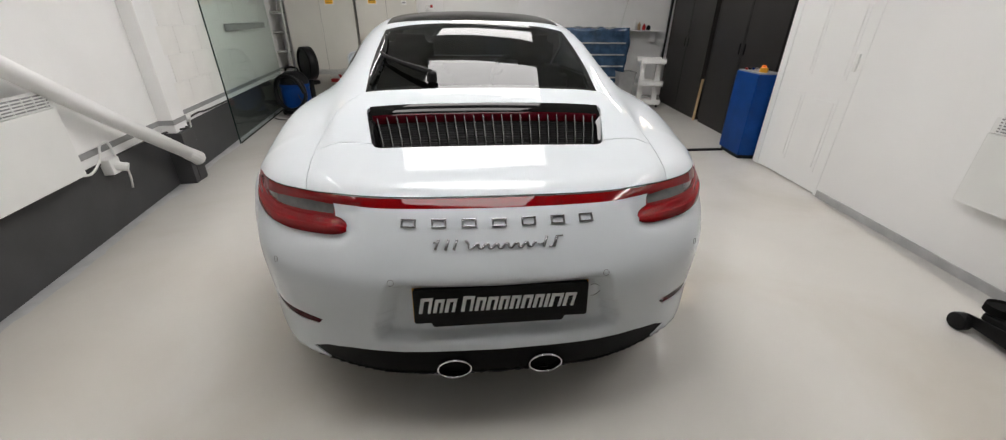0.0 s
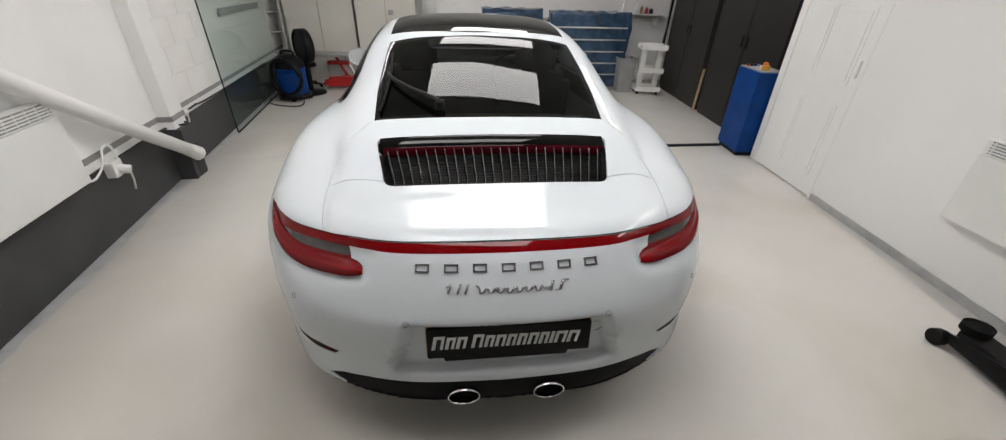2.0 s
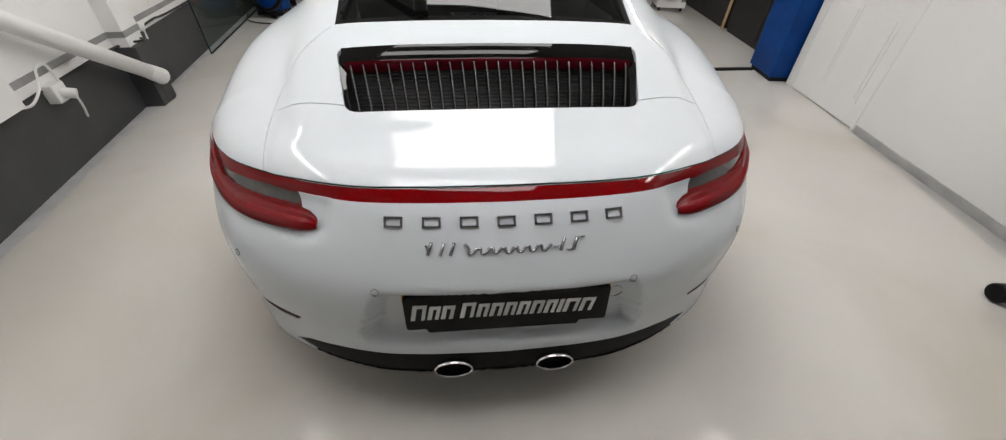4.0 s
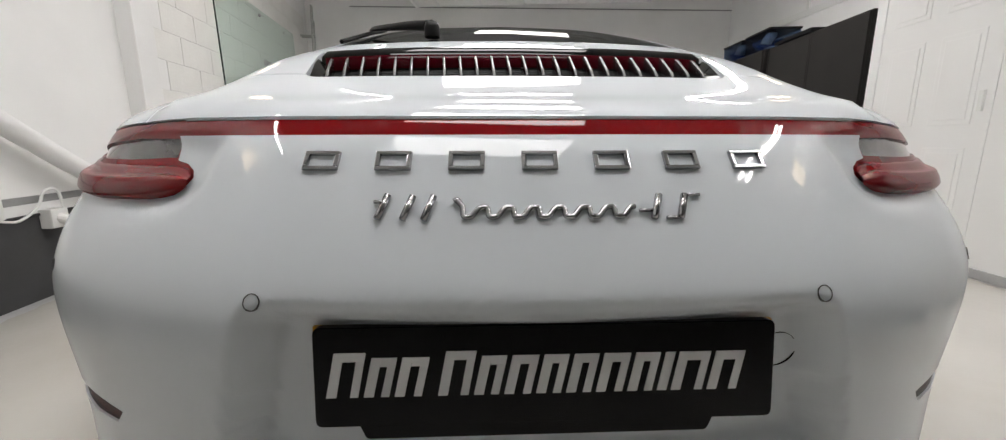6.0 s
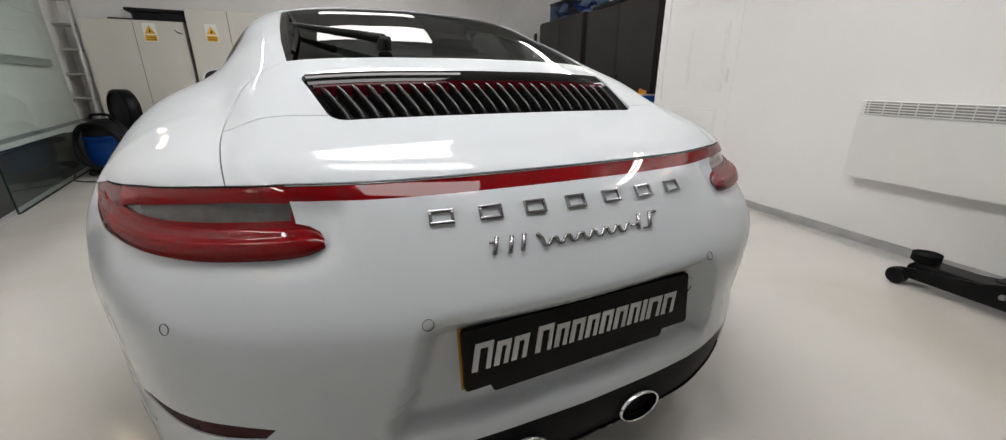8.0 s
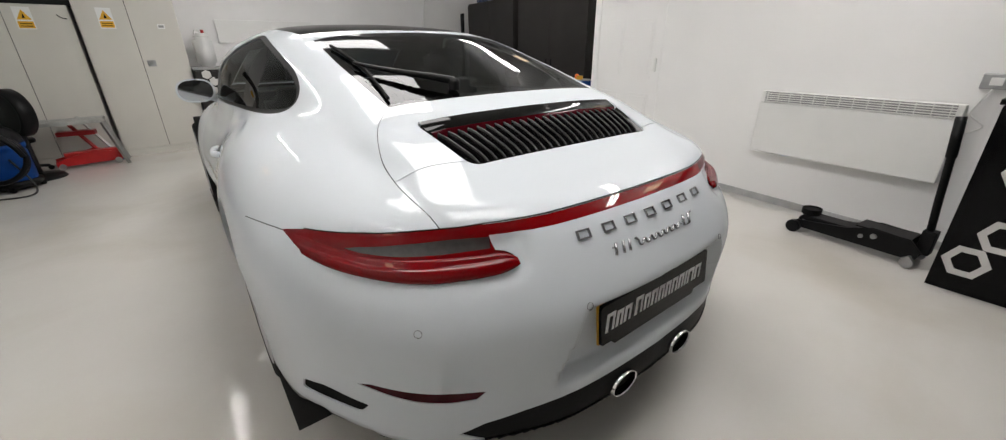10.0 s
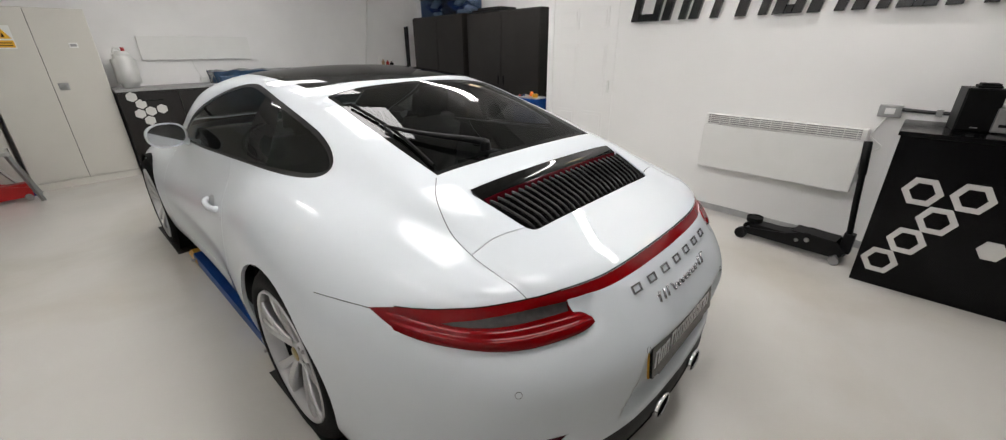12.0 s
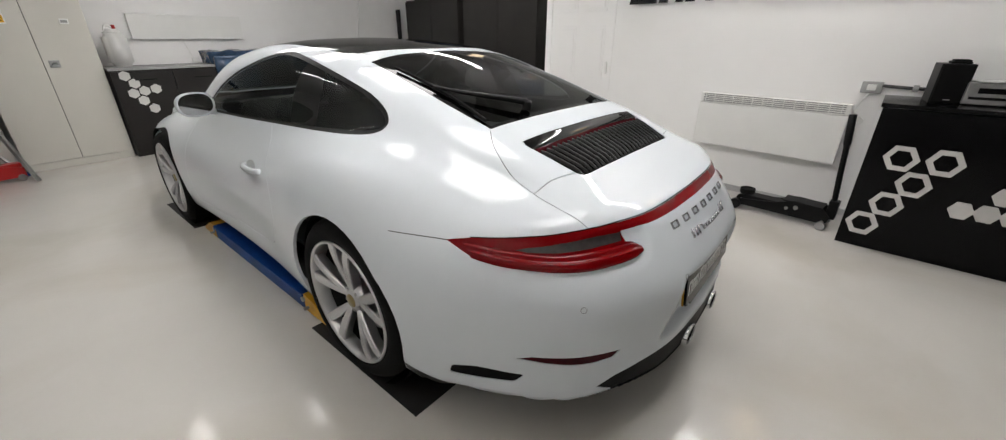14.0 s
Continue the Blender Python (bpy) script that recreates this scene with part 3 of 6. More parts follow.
XY, XZ, YZ = (0, 1), (0, 2), (1, 2)
TAGS = ["body", "rear_glass", "glass_border", "roof_panel", "side_glass", "window_trim", "windscreen", "vent_opening", "strip", "lamp_red", "lamp_smoke", "gap", "reflector", "slot", "valance", "arch", "under", "lamp_rim", "brake_light", "pillar"]
T = {n: i for i, n in enumerate(TAGS)}

REAR_PANE = [(-0.452, 0.700), (-0.30, 0.692), (0.0, 0.689), (0.30, 0.692), (0.452, 0.700), (0.462, 0.90), (0.463, 1.1), (0.455, 1.386), (0.30, 1.405), (0.0, 1.412), (-0.30, 1.405), (-0.455, 1.386), (-0.463, 1.1), (-0.462, 0.90)]
ROOF_PANEL = [(-0.46, 1.40), (-0.30, 1.420), (0.0, 1.428), (0.30, 1.420), (0.46, 1.40), (0.475, 1.8), (0.475, 2.2), (0.465, 2.5), (0.3, 2.535), (0, 2.545), (-0.3, 2.535), (-0.465, 2.5), (-0.475, 2.2), (-0.475, 1.8)]
SCREEN = [(-0.50, 2.60), (0, 2.63), (0.50, 2.60), (0.60, 3.15), (0.4, 3.27), (0.0, 3.31), (-0.4, 3.27), (-0.60, 3.15)]
SIDE_PANE = [(2.825, 0.905), (2.52, 1.043), (2.36, 1.115), (2.22, 1.176), (2.08, 1.224), (1.93, 1.243), (1.78, 1.228), (1.60, 1.197), (1.44, 1.163), (1.30, 1.128), (1.20, 1.098), (1.11, 1.060), (1.062, 1.026), (1.056, 1.000), (1.085, 0.982), (1.15, 0.971), (1.30, 0.960), (1.60, 0.946), (2.0, 0.932), (2.58, 0.911)]
VENT = round_poly([(-0.432, 0.588), (0.432, 0.588), (0.382, 0.362), (-0.382, 0.362)], 0.035)
BRAKE = [(-0.415, 0.582), (0.415, 0.582), (0.408, 0.550), (-0.408, 0.550)]
LAMP = [(0.467, 0.759), (0.470, 0.7175), (0.524, 0.711), (0.603, 0.707), (0.677, 0.711), (0.733, 0.715), (0.771, 0.719), (0.803, 0.730), (0.816, 0.752), (0.826, 0.774), (0.79, 0.7866), (0.70, 0.7985), (0.6, 0.8052), (0.475, 0.8102)]
LOBE = [(0.468, 0.757), (0.448, 0.753), (0.434, 0.745), (0.430, 0.736), (0.436, 0.728), (0.452, 0.721), (0.482, 0.715), (0.55, 0.711), (0.55, 0.757)]
SMOKE = [(0.470, 0.785), (0.474, 0.761), (0.572, 0.757), (0.655, 0.757), (0.716, 0.760), (0.739, 0.765), (0.713, 0.772), (0.645, 0.781), (0.556, 0.786)]
REFLECTOR = [(0.542, 0.432), (0.563, 0.408), (0.622, 0.405), (0.679, 0.409), (0.728, 0.415), (0.775, 0.425), (0.75, 0.438), (0.68, 0.441), (0.615, 0.438)]
SLOT = round_poly([(0.758, 0.363), (0.775, 0.327), (0.82, 0.316), (0.866, 0.314), (0.862, 0.350), (0.83, 0.363)], 0.008)


def hull(pts):
    """Convex outline of some points, turning one way."""
    p = sorted(set(pts))
    out = []
    for seq in (p, p[::-1]):
        k = []
        for q in seq:
            while len(k) > 1 and (k[-1][0] - k[-2][0]) * (q[1] - k[-2][1]) - (k[-1][1] - k[-2][1]) * (q[0] - k[-2][0]) <= 1e-7:
                k.pop()
            k.append(q)
        out += k[:-1]
    return out


def rounded(pts, n=4):
    """A smooth closed outline through some points."""
    path = smooth_path([(a, b, 0) for a, b in pts[-2:] + pts + pts[:2]], n)
    return hull([(q.x, q.y) for q in path[2 * n:-2 * n]])


SIDE_PANE = rounded(SIDE_PANE)


def inset(pts, d):
    """A convex outline moved inwards; corners that would cross are left out."""
    def room(q):
        best = 9.0
        for a, b in zip(pts, pts[1:] + pts[:1]):
            ex, ey = b[0] - a[0], b[1] - a[1]
            best = min(best, ((q[1] - a[1]) * ex - (q[0] - a[0]) * ey) / math.hypot(ex, ey))
        return best
    return hull([q for q in grow(pts, -d) if room(q) > d * 0.93])



def circle(cy, cz, r, n=40):
    return [(cy + r * math.cos(k * math.tau / n), cz + r * math.sin(k * math.tau / n)) for k in range(n)]


sh = Shell(300, 0.024, 92)
up = lambda c: c.z > 0.7
rearward = lambda c: c.y < 0.75
# panes and roof
for sgn in (1, -1):
    sh.cut(SIDE_PANE, YZ, lambda c: c.x * sgn > 0.4, T["window_trim"])
    sh.cut(inset(SIDE_PANE, 0.014), YZ, lambda c: c.x * sgn > 0.4, T["side_glass"], T["window_trim"])
sh.cut(REAR_PANE, XY, lambda c: c.z > 0.9, T["glass_border"])
sh.cut(grow(REAR_PANE, -0.022), XY, lambda c: c.z > 0.9, T["rear_glass"], T["glass_border"])
sh.cut(ROOF_PANEL, XY, lambda c: c.z > 0.9, T["roof_panel"])
sh.cut(SCREEN, XY, lambda c: c.z > 0.8, T["windscreen"])
sh.cut(VENT, XY, up, T["vent_opening"])
# lamps
sh.cut([(-0.482, 0.8100), (0.482, 0.8100), (0.482, 0.7885), (-0.482, 0.7885)], XZ, rearward, T["strip"])
for side in (lambda p: p, mirror):
    sh.cut(side(LAMP), XZ, rearward, T["lamp_red"])
    sh.cut(side(LOBE), XZ, rearward, T["lamp_red"])
    sh.cut([(0.575, 0.83), (0.525, 0.68), (0.95, 0.68), (0.95, 0.83)], YZ, lambda c: True, 0, T["lamp_red"])
    sh.cut(side(SMOKE), XZ, rearward, T["lamp_smoke"], T["lamp_red"])
    sh.cut(side(REFLECTOR), XZ, rearward, T["reflector"])
    sh.cut(side(SLOT), XZ, rearward, T["slot"])
# lower valance
sh.cut([(-0.66, 0.1), (0.66, 0.1), (0.66, 0.266), (-0.66, 0.266)], XZ, lambda c: c.y < 0.72, T["under"])
EDGE = [(0.628, 0.288), (0.59, 0.306), (0.549, 0.326), (0.457, 0.346), (0.342, 0.357), (0.15, 0.361)]
sh.cut([(-a, b) for a, b in EDGE] + EDGE[::-1] + [(0.52, 0.25), (0.42, 0.19), (-0.42, 0.19), (-0.52, 0.25)], XZ, rearward, T["valance"])
sh.cut([(-1.2, 0.1), (1.2, 0.1), (1.2, 0.263), (-1.2, 0.263)], XZ, lambda c: c.y < 0.72, T["under"])
# dark gap line under the lid's lip; the overhang's shade is its colour
for s in (1, -1):
    edge = [(0.0, 0.8122), (s * 0.47, 0.8124), (s * 0.60, 0.8072), (s * 0.70, 0.8005), (s * 0.79, 0.7885)]
    for a, b in zip(edge, edge[1:]):
        sh.cut([(a[0], a[1] - 0.002), (b[0], b[1] - 0.002), (b[0], b[1] + 0.0006), (a[0], a[1] + 0.0006)], XZ, lambda c: c.y < 0.6, T["gap"])
# wheel openings
for sgn in (1, -1):
    for hub, r in ((HUB_R, 0.372), (HUB_F, 0.365)):
        sh.cut(circle(*hub, r), YZ, lambda c: c.x * sgn > 0.55 and c.z > 0.19, T["arch"])


def gap(path, axes, where, w=0.0012):
    """A panel gap along a path."""
    p = [Vector(q) for q in path]
    i, j = axes
    u0, u1, w0, w1 = min(q.x for q in p) - 0.1, max(q.x for q in p) + 0.1, min(q.y for q in p) - 0.1, max(q.y for q in p) + 0.1
    pool = [f for f in range(len(sh.f)) if u0 < sh.v[sh.f[f][0]][i] < u1 and w0 < sh.v[sh.f[f][0]][j] < w1 and where(sh.centre(f))]
    for a, b in zip(p, p[1:]):
        e = (b - a).normalized()
        n = Vector((e.y, -e.x)) * w
        a2, b2 = a - e * w, b + e * w
        sh.cut([tuple(a2 + n), tuple(b2 + n), tuple(b2 - n), tuple(a2 - n)], axes, where, T["gap"], 0, pool)


def path2(pts, n=5):
    return [(q.x, q.y) for q in smooth_path([(a, b, 0) for a, b in pts], n)]


for s in (1, -1):
    gap(path2([(s * 0.462, 0.695), (s * 0.525, 0.62), (s * 0.565, 0.52), (s * 0.577, 0.417), (s * 0.573, 0.32), (s * 0.557, 0.20)]), XY, up)
    gap(path2([(s * 0.384, 0.385), (s * 0.47, 0.402), (s * 0.577, 0.417)], 3), XY, up)
    far = lambda c: c.x * s > 0.6
    gap([(0.535, 0.7735), (0.575, 0.772), (0.66, 0.766), (0.755, 0.757)], YZ, far, 0.0012)
    gap(path2([(1.83, 0.925), (1.80, 0.84), (1.75, 0.765), (1.68, 0.705), (1.64, 0.64), (1.63, 0.55), (1.67, 0.45), (1.76, 0.385), (1.95, 0.355), (2.3, 0.335), (2.9, 0.30), (2.98, 0.33), (3.0, 0.45), (2.98, 0.7), (2.93, 0.9)], 4), YZ, far)
for f in range(len(sh.f)):
    if sh.tag[f] == 0 and sh.centre(f).z < 0.204 + 0.058 / (1 + math.exp((sh.centre(f).y - 0.62) / 0.05)):
        sh.tag[f] = T["under"]

car = thing("car", pose(0, 0, 0), "glossy white sports coupe with a red lamp strip", "car")


def sub(name, m, label, parent):
    """An empty that gathers the pieces of one part."""
    ob = new(name)
    ob.matrix_world = m
    ob.parent = parent
    ob["label"] = label
    return ob


def take(name, tags, mat, parent, label="", where=None, sink=0.0, rim=0.0, src=None):
    """Makes the faces of some regions a part of their own, with the shell's normals; rim turns its edges inwards."""
    src = src or sh
    ids = {T[t] for t in tags}
    vm, co, no, faces = {}, [], [], []
    for f in range(len(src.f)):
        if src.tag[f] in ids and (where is None or where(src.centre(f))):
            q = []
            for i in src.f[f]:
                if i not in vm:
                    vm[i] = len(co)
                    co.append([src.v[i][c] - src.n[i][c] * sink for c in range(3)])
                    no.append(src.n[i])
                q.append(vm[i])
            faces.append(q)
    smooth = len(faces)
    if rim:
        edges = {}
        for q in faces:
            for i, j in zip(q, q[1:] + q[:1]):
                edges[(i, j)] = edges.get((i, j), 0) + 1
        deep = {}
        for i, j in [e for e in edges if (e[1], e[0]) not in edges]:
            for k in (i, j):
                if k not in deep:
                    deep[k] = len(co)
                    co.append([co[k][c] - no[k][c] * rim for c in range(3)])
            faces.append([j, i, deep[i], deep[j]])
    me = bpy.data.meshes.new(name)
    me.from_pydata(co, [], faces)
    me.materials.append(mat)
    me.polygons.foreach_set("use_smooth", [True] * smooth + [False] * (len(faces) - smooth))
    loops = []
    for p in me.polygons:
        for li in p.loop_indices:
            loops.append(tuple(no[me.loops[li].vertex_index]) if p.index < smooth else tuple(p.normal))
    me.normals_split_custom_set(loops)
    ob = new(name, me)
    ob.parent = parent
    if label:
        ob["label"] = label
    return ob


left, right = (lambda c: c.x < 0), (lambda c: c.x > 0)
body = take("body", ["body"], BODY, car, rim=0.014)
take("underbody", ["under"], BLACKPLASTIC, car, "black underbody")
take("panel_gap", ["gap"], SEAM, body, sink=0.003)["kind"] = "stuff"
take("rear_window", ["rear_glass"], CARGLASS, car, "tinted rear window", sink=0.002)
take("window_border", ["glass_border"], ROOFBLACK, car, "black glass border", sink=0.002)
take("roof_panel", ["roof_panel"], ROOFBLACK, car, "black glass roof panel", sink=0.001)
take("windscreen", ["windscreen"], CARGLASS, car, "tinted windscreen", sink=0.003)
take("lower_valance", ["valance"], DARKTRIM, car, "dark grey lower valance", sink=0.004, rim=0.03)
take("light_strip", ["strip"], LENS_RED, car, "narrow red light strip", sink=0.002)
for sgn in (1, -1):
    sh.cut([(1.45, 0.90), (1.66, 0.90), (1.715, 1.25), (1.60, 1.25), (1.49, 1.10)], YZ, lambda c: c.x * sgn > 0.4, T["pillar"], T["side_glass"])
for where in (left, right):
    take("side_window", ["side_glass"], SIDEGLASS, car, "tinted side window", where, sink=0.003)
    take("window_trim", ["window_trim"], BLACKPLASTIC, car, "black window surround", where, sink=0.001)
    take("door_pillar", ["pillar"], ROOFBLACK, car, "black door pillar behind the glass", where, sink=0.003)
    lens = take("tail_lamp", ["lamp_red"], LENS_RED, car, "red tail lamp", where, sink=0.002, rim=0.012)
    take("smoked_band", ["lamp_smoke"], LENS_SMOKE, lens, "smoked lamp band", where, sink=0.006)
    take("reflector", ["reflector"], LENS_DARK, car, "dark red reflector", where, sink=0.003)
    take("side_outlet", ["slot"], SEAM, car, "black side outlet", where, sink=0.005)

# dark lining of the cabin
lin = Shell(120, 0.05, 0, 0.985)
for sgn in (1, -1):
    lin.cut(SIDE_PANE, YZ, lambda c: c.x * sgn > 0.4, T["side_glass"])
lin.cut(REAR_PANE, XY, lambda c: c.z > 0.9, T["rear_glass"])
lin.cut(SCREEN, XY, lambda c: c.z > 0.8, T["windscreen"])
LINING = material("black_lining", (0.02, 0.02, 0.02), 0.8, var=0.2, scale=12)
take("cabin_lining", ["body"], LINING, car, "black cabin lining", lambda c: 0.62 < c.y < 3.45 and c.z > 0.74, src=lin)


def surf_top(x, y, d=0.0):
    return Vector((x, y, float(top(np.array([x]), np.array([y]))[0]) + d))


def surf_rear(x, z, d=0.0):
    """A point on the tail, d proud of it."""
    y = float(TAIL(z) + PLAN(abs(x)))
    return Vector((x, y - d, z))


def rear_normal(x, z):
    e = 0.01
    a, b = surf_rear(x + e, z) - surf_rear(x - e, z), surf_rear(x, z + e) - surf_rear(x, z - e)
    return b.cross(a).normalized() * (1 if b.cross(a).y < 0 else -1)


# engine-lid vent: sunk tray, gloss frame, brake light, ribs
bm = bmesh.new()
ring_hi = [bm.verts.new(surf_top(x, y, -0.012)) for x, y in VENT]
ring_lo = [bm.verts.new(surf_top(x * 0.97, 0.475 + (y - 0.475) * 0.94, -0.045)) for x, y in VENT]
for i in range(len(VENT)):
    j = (i + 1) % len(VENT)
    bm.faces.new((ring_hi[i], ring_hi[j], ring_lo[j], ring_lo[i]))
bm.faces.new(ring_lo)
vent = part("engine_vent", bm, BLACKPLASTIC, car, "black engine-lid vent with upright ribs")
RIB = material("gloss_black_rib", (0.006, 0.006, 0.0065), 0.25, coat=0.2, spec=0.3, var=0)
GRID = material("dark_vent_grid", (0.007, 0.007, 0.0073), 0.55, spec=0.2, var=0)


def blade_bm(f, n, half, drop):
    """A narrow blade that follows f over n steps."""
    b = bmesh.new()
    rows = []
    for i in range(n + 1):
        q = f(i / n)
        rows.append([b.verts.new(q + Vector((s * half * w, 0, -h))) for s, w, h in ((-1, 1, drop), (-1, 0.9, 0.003), (0, 0.3, 0.0), (1, 0.9, 0.003), (1, 1, drop))])
    for r0, r1 in zip(rows, rows[1:]):
        for k in range(4):
            b.faces.new((r0[k], r0[k + 1], r1[k + 1], r1[k]))
    return b


for i in range(24):
    u = -1 + 2 * (i + 0.5) / 24
    part("rib", blade_bm(lambda t: surf_top(u * (0.362 + 0.042 * t), 0.372 + 0.155 * t, 0.001 - 0.012 * (1 - min(1, 6 * t)) - 0.006 * max(0, 6 * t - 5)), 9, 0.0030, 0.034), RIB, vent, smooth=True)
for k in range(13):
    y = 0.378 + 0.0122 * k
    b = bmesh.new()
    h = 0.37 + 0.04 * (y - 0.372) / 0.172
    tube_bm([surf_top(-h + 2 * h * i / 16, y, -0.036) for i in range(17)], 0.0026, 4, True, b)
    part("vent_bar", b, GRID, vent)
b = bmesh.new()
r0 = [b.verts.new(surf_top(-0.418 + 0.836 * i / 20, 0.586, 0.001)) for i in range(21)]
r1 = [b.verts.new(surf_top(-0.414 + 0.828 * i / 20, 0.541, -0.003)) for i in range(21)]
r2 = [b.verts.new(surf_top(-0.412 + 0.824 * i / 20, 0.539, -0.03)) for i in range(21)]
for ra, rb in ((r0, r1), (r1, r2)):
    for i in range(20):
        b.faces.new((ra[i], ra[i + 1], rb[i + 1], rb[i]))
part("vent_header", b, ROOFBLACK, vent, "gloss black vent header", smooth=True)
b = bmesh.new()
r0 = [b.verts.new(surf_top(-0.405 + 0.81 * i / 20, 0.5385, -0.005)) for i in range(21)]
r1 = [b.verts.new(surf_top(-0.402 + 0.804 * i / 20, 0.530, -0.010)) for i in range(21)]
r2 = [b.verts.new(surf_top(-0.402 + 0.804 * i / 20, 0.528, -0.03)) for i in range(21)]
for ra, rb in ((r0, r1), (r1, r2)):
    for i in range(20):
        b.faces.new((ra[i], ra[i + 1], rb[i + 1], rb[i]))
part("brake_light", b, LENS_DARK, vent, "dark red high brake light", smooth=True)

for s in (1, -1):
    b = bmesh.new()
    r0 = [b.verts.new(surf_top(s * (0.376 + 0.046 * k / 8), 0.370 + 0.165 * k / 8, -0.004)) for k in range(9)]
    r1 = [b.verts.new(surf_top(s * (0.353 + 0.041 * k / 8), 0.372 + 0.160 * k / 8, -0.022)) for k in range(9)]
    for k in range(8):
        b.faces.new((r0[k], r0[k + 1], r1[k + 1], r1[k]))
    part("vent_cheek", b, ROOFBLACK, vent, "gloss black vent cheek", smooth=True)

# lower lamp lens: a proud rounded bar below a set-back ledge
for s in (1, -1):
    b = bmesh.new()
    rows = []
    for i in range(41):
        x = 0.431 + 0.379 * (i / 40) ** 1.0
        lo, hi = float(LAMP_FOOT(x)), float(LAMP_SHELF(x))
        ends = min(1.0, (i + 0.6) / 4) * min(1.0, (40.6 - i) / 6)
        ring = []
        for v, d in ((0.0, -0.012), (0.02, -0.001), (0.08, 0.0030), (0.25, 0.0052), (0.46, 0.0058), (0.53, 0.0042), (0.57, -0.0012), (0.68, -0.0028), (0.82, -0.0045), (0.93, -0.0060), (1.0, -0.014)):
            z = lo + (hi - lo) * v
            n = rear_normal(x, z)
            q = surf_rear(x, z) + n * (d * ends - 0.003 * (1 - ends))
            ring.append(b.verts.new((s * q.x, q.y, q.z)))
        rows.append(ring)
    for r0, r1 in zip(rows, rows[1:]):
        for k in range(10):
            b.faces.new((r0[k], r0[k + 1], r1[k + 1], r1[k]))
    part("lamp_lens", b, LENS_RED, car, "sculpted red lower lamp lens", smooth=True)

# badges, drawn as plain chrome shapes
BADGE = material("grey_chrome_badge", (0.36, 0.36, 0.37), 0.16, metal=1.0, var=0)


def on_tail(x, z, d, shear=0.0):
    """A frame on the tail: x across, y up, z outwards."""
    n = rear_normal(x, z)
    u = (surf_rear(x + 0.01, z) - surf_rear(x - 0.01, z)).normalized()
    v = n.cross(u).normalized()
    v = v if v.z > 0 else -v
    m = Matrix.Identity(4)
    m.col[0], m.col[1], m.col[2] = (*u, 0), (*(v + shear * u), 0), (*n, 0)
    m.translation = surf_rear(x, z) + n * d
    return m


def baked(bm, m):
    bmesh.ops.transform(bm, matrix=m, verts=bm.verts)
    return bm


badge = sub("wide_badge", Matrix(), "row of seven chrome badge blocks", car)
for i in range(7):
    x = -0.253 + 0.506 * i / 6
    part("badge_block", baked(box_bm((-0.021, 0.008, -0.001, 0.021, 0.0125, 0.004), (-0.021, -0.0125, -0.001, 0.021, -0.008, 0.004), (-0.021, -0.008, -0.001, -0.0155, 0.008, 0.004), (0.0155, -0.008, -0.001, 0.021, 0.008, 0.004), bevel=0.0012), on_tail(x, 0.757, 0.001)), BADGE, badge)
model = sub("script_badge", Matrix(), "slanted chrome script badge of plain strokes", car)


def stroke(points, r):
    """A rounded chrome stroke on the tail; points are (across, up) from the badge's middle, leaning over."""
    return tube_bm([surf_rear(x + 0.42 * z, 0.709 + z, 0.0035) for x, z in points], r, 6)


for x, lo, hi in ((-0.176, -0.011, 0.013), (-0.148, -0.012, 0.012), (-0.125, -0.012, 0.012), (0.128, -0.012, 0.012), (0.158, -0.012, 0.012)):
    part("script_stroke", stroke([(x, lo), (x, hi)], 0.0041), BADGE, model, smooth=True)
for x, z, w in ((-0.182, 0.006, 0.012), (0.118, -0.004, 0.018), (0.168, 0.0115, 0.016), (0.150, -0.0115, 0.016)):
    part("script_stroke", stroke([(x - w / 2, z), (x + w / 2, z)], 0.0022), BADGE, model, smooth=True)
wave = [(-0.100 + 0.0012 * k, -0.0045 + 0.0048 * math.tanh(2.2 * math.sin(k * 0.27)) + 0.011 * max(0.0, 1 - k / 16) ** 2) for k in range(170)]
part("script_ribbon", stroke(wave, 0.0033), BADGE, model, "wavy chrome ribbon", smooth=True)

# parking sensors
SEAMGREY = material("dark_grey_ring", (0.05, 0.05, 0.05), 0.6, var=0)
for x, z in ((-0.306, 0.617), (0.306, 0.617), (-0.667, 0.613), (0.667, 0.613)):
    b = lathe_bm([(0.0084, -0.004), (0.0084, 0.0004), (0.0093, 0.0004), (0.0093, -0.004)], 24)
    ob = part("parking_sensor", b, SEAMGREY, car, "round parking sensor ring")
    ob.matrix_local = on_tail(x, z, 0.0)
b = lathe_bm([(0.0222, -0.004), (0.0222, 0.0008), (0.0229, 0.0008), (0.0229, -0.004)], 28)
ob = part("tow_cover", b, SEAM, car, "round tow-eye cover outline")
ob.matrix_local = pose(0.285, 0.0368, 0.535, 95.6, 0, 0)

# show plate in its recess, with a slanted row of plain bars
plate = sub("show_plate", pose(0.005, 0.019, 0.526, 84, 0, 0) @ Matrix.Diagonal((0.985, 1, 1, 1)), "black show plate with silver bars", car)
OUT = round_poly([(-0.26, -0.056), (0.26, -0.056), (0.26, 0.056), (-0.26, 0.056)], 0.008, 3)
part("plate_board", prism_bm(OUT, 0.012, 0.001), BLACKGLOSS, plate, "black board")
part("plate_foot", prism_bm(round_poly([(-0.205, -0.072), (0.185, -0.072), (0.195, -0.05), (-0.215, -0.05)], 0.004, 2), 0.010, 0.001), BLACKGLOSS, plate, "black lower tab")
part("yellow_backing", box_bm((-0.2625, -0.055, -0.003, 0.2615, 0.055, 0.003)), YELLOW, plate, "yellow board behind")
pos = -0.247
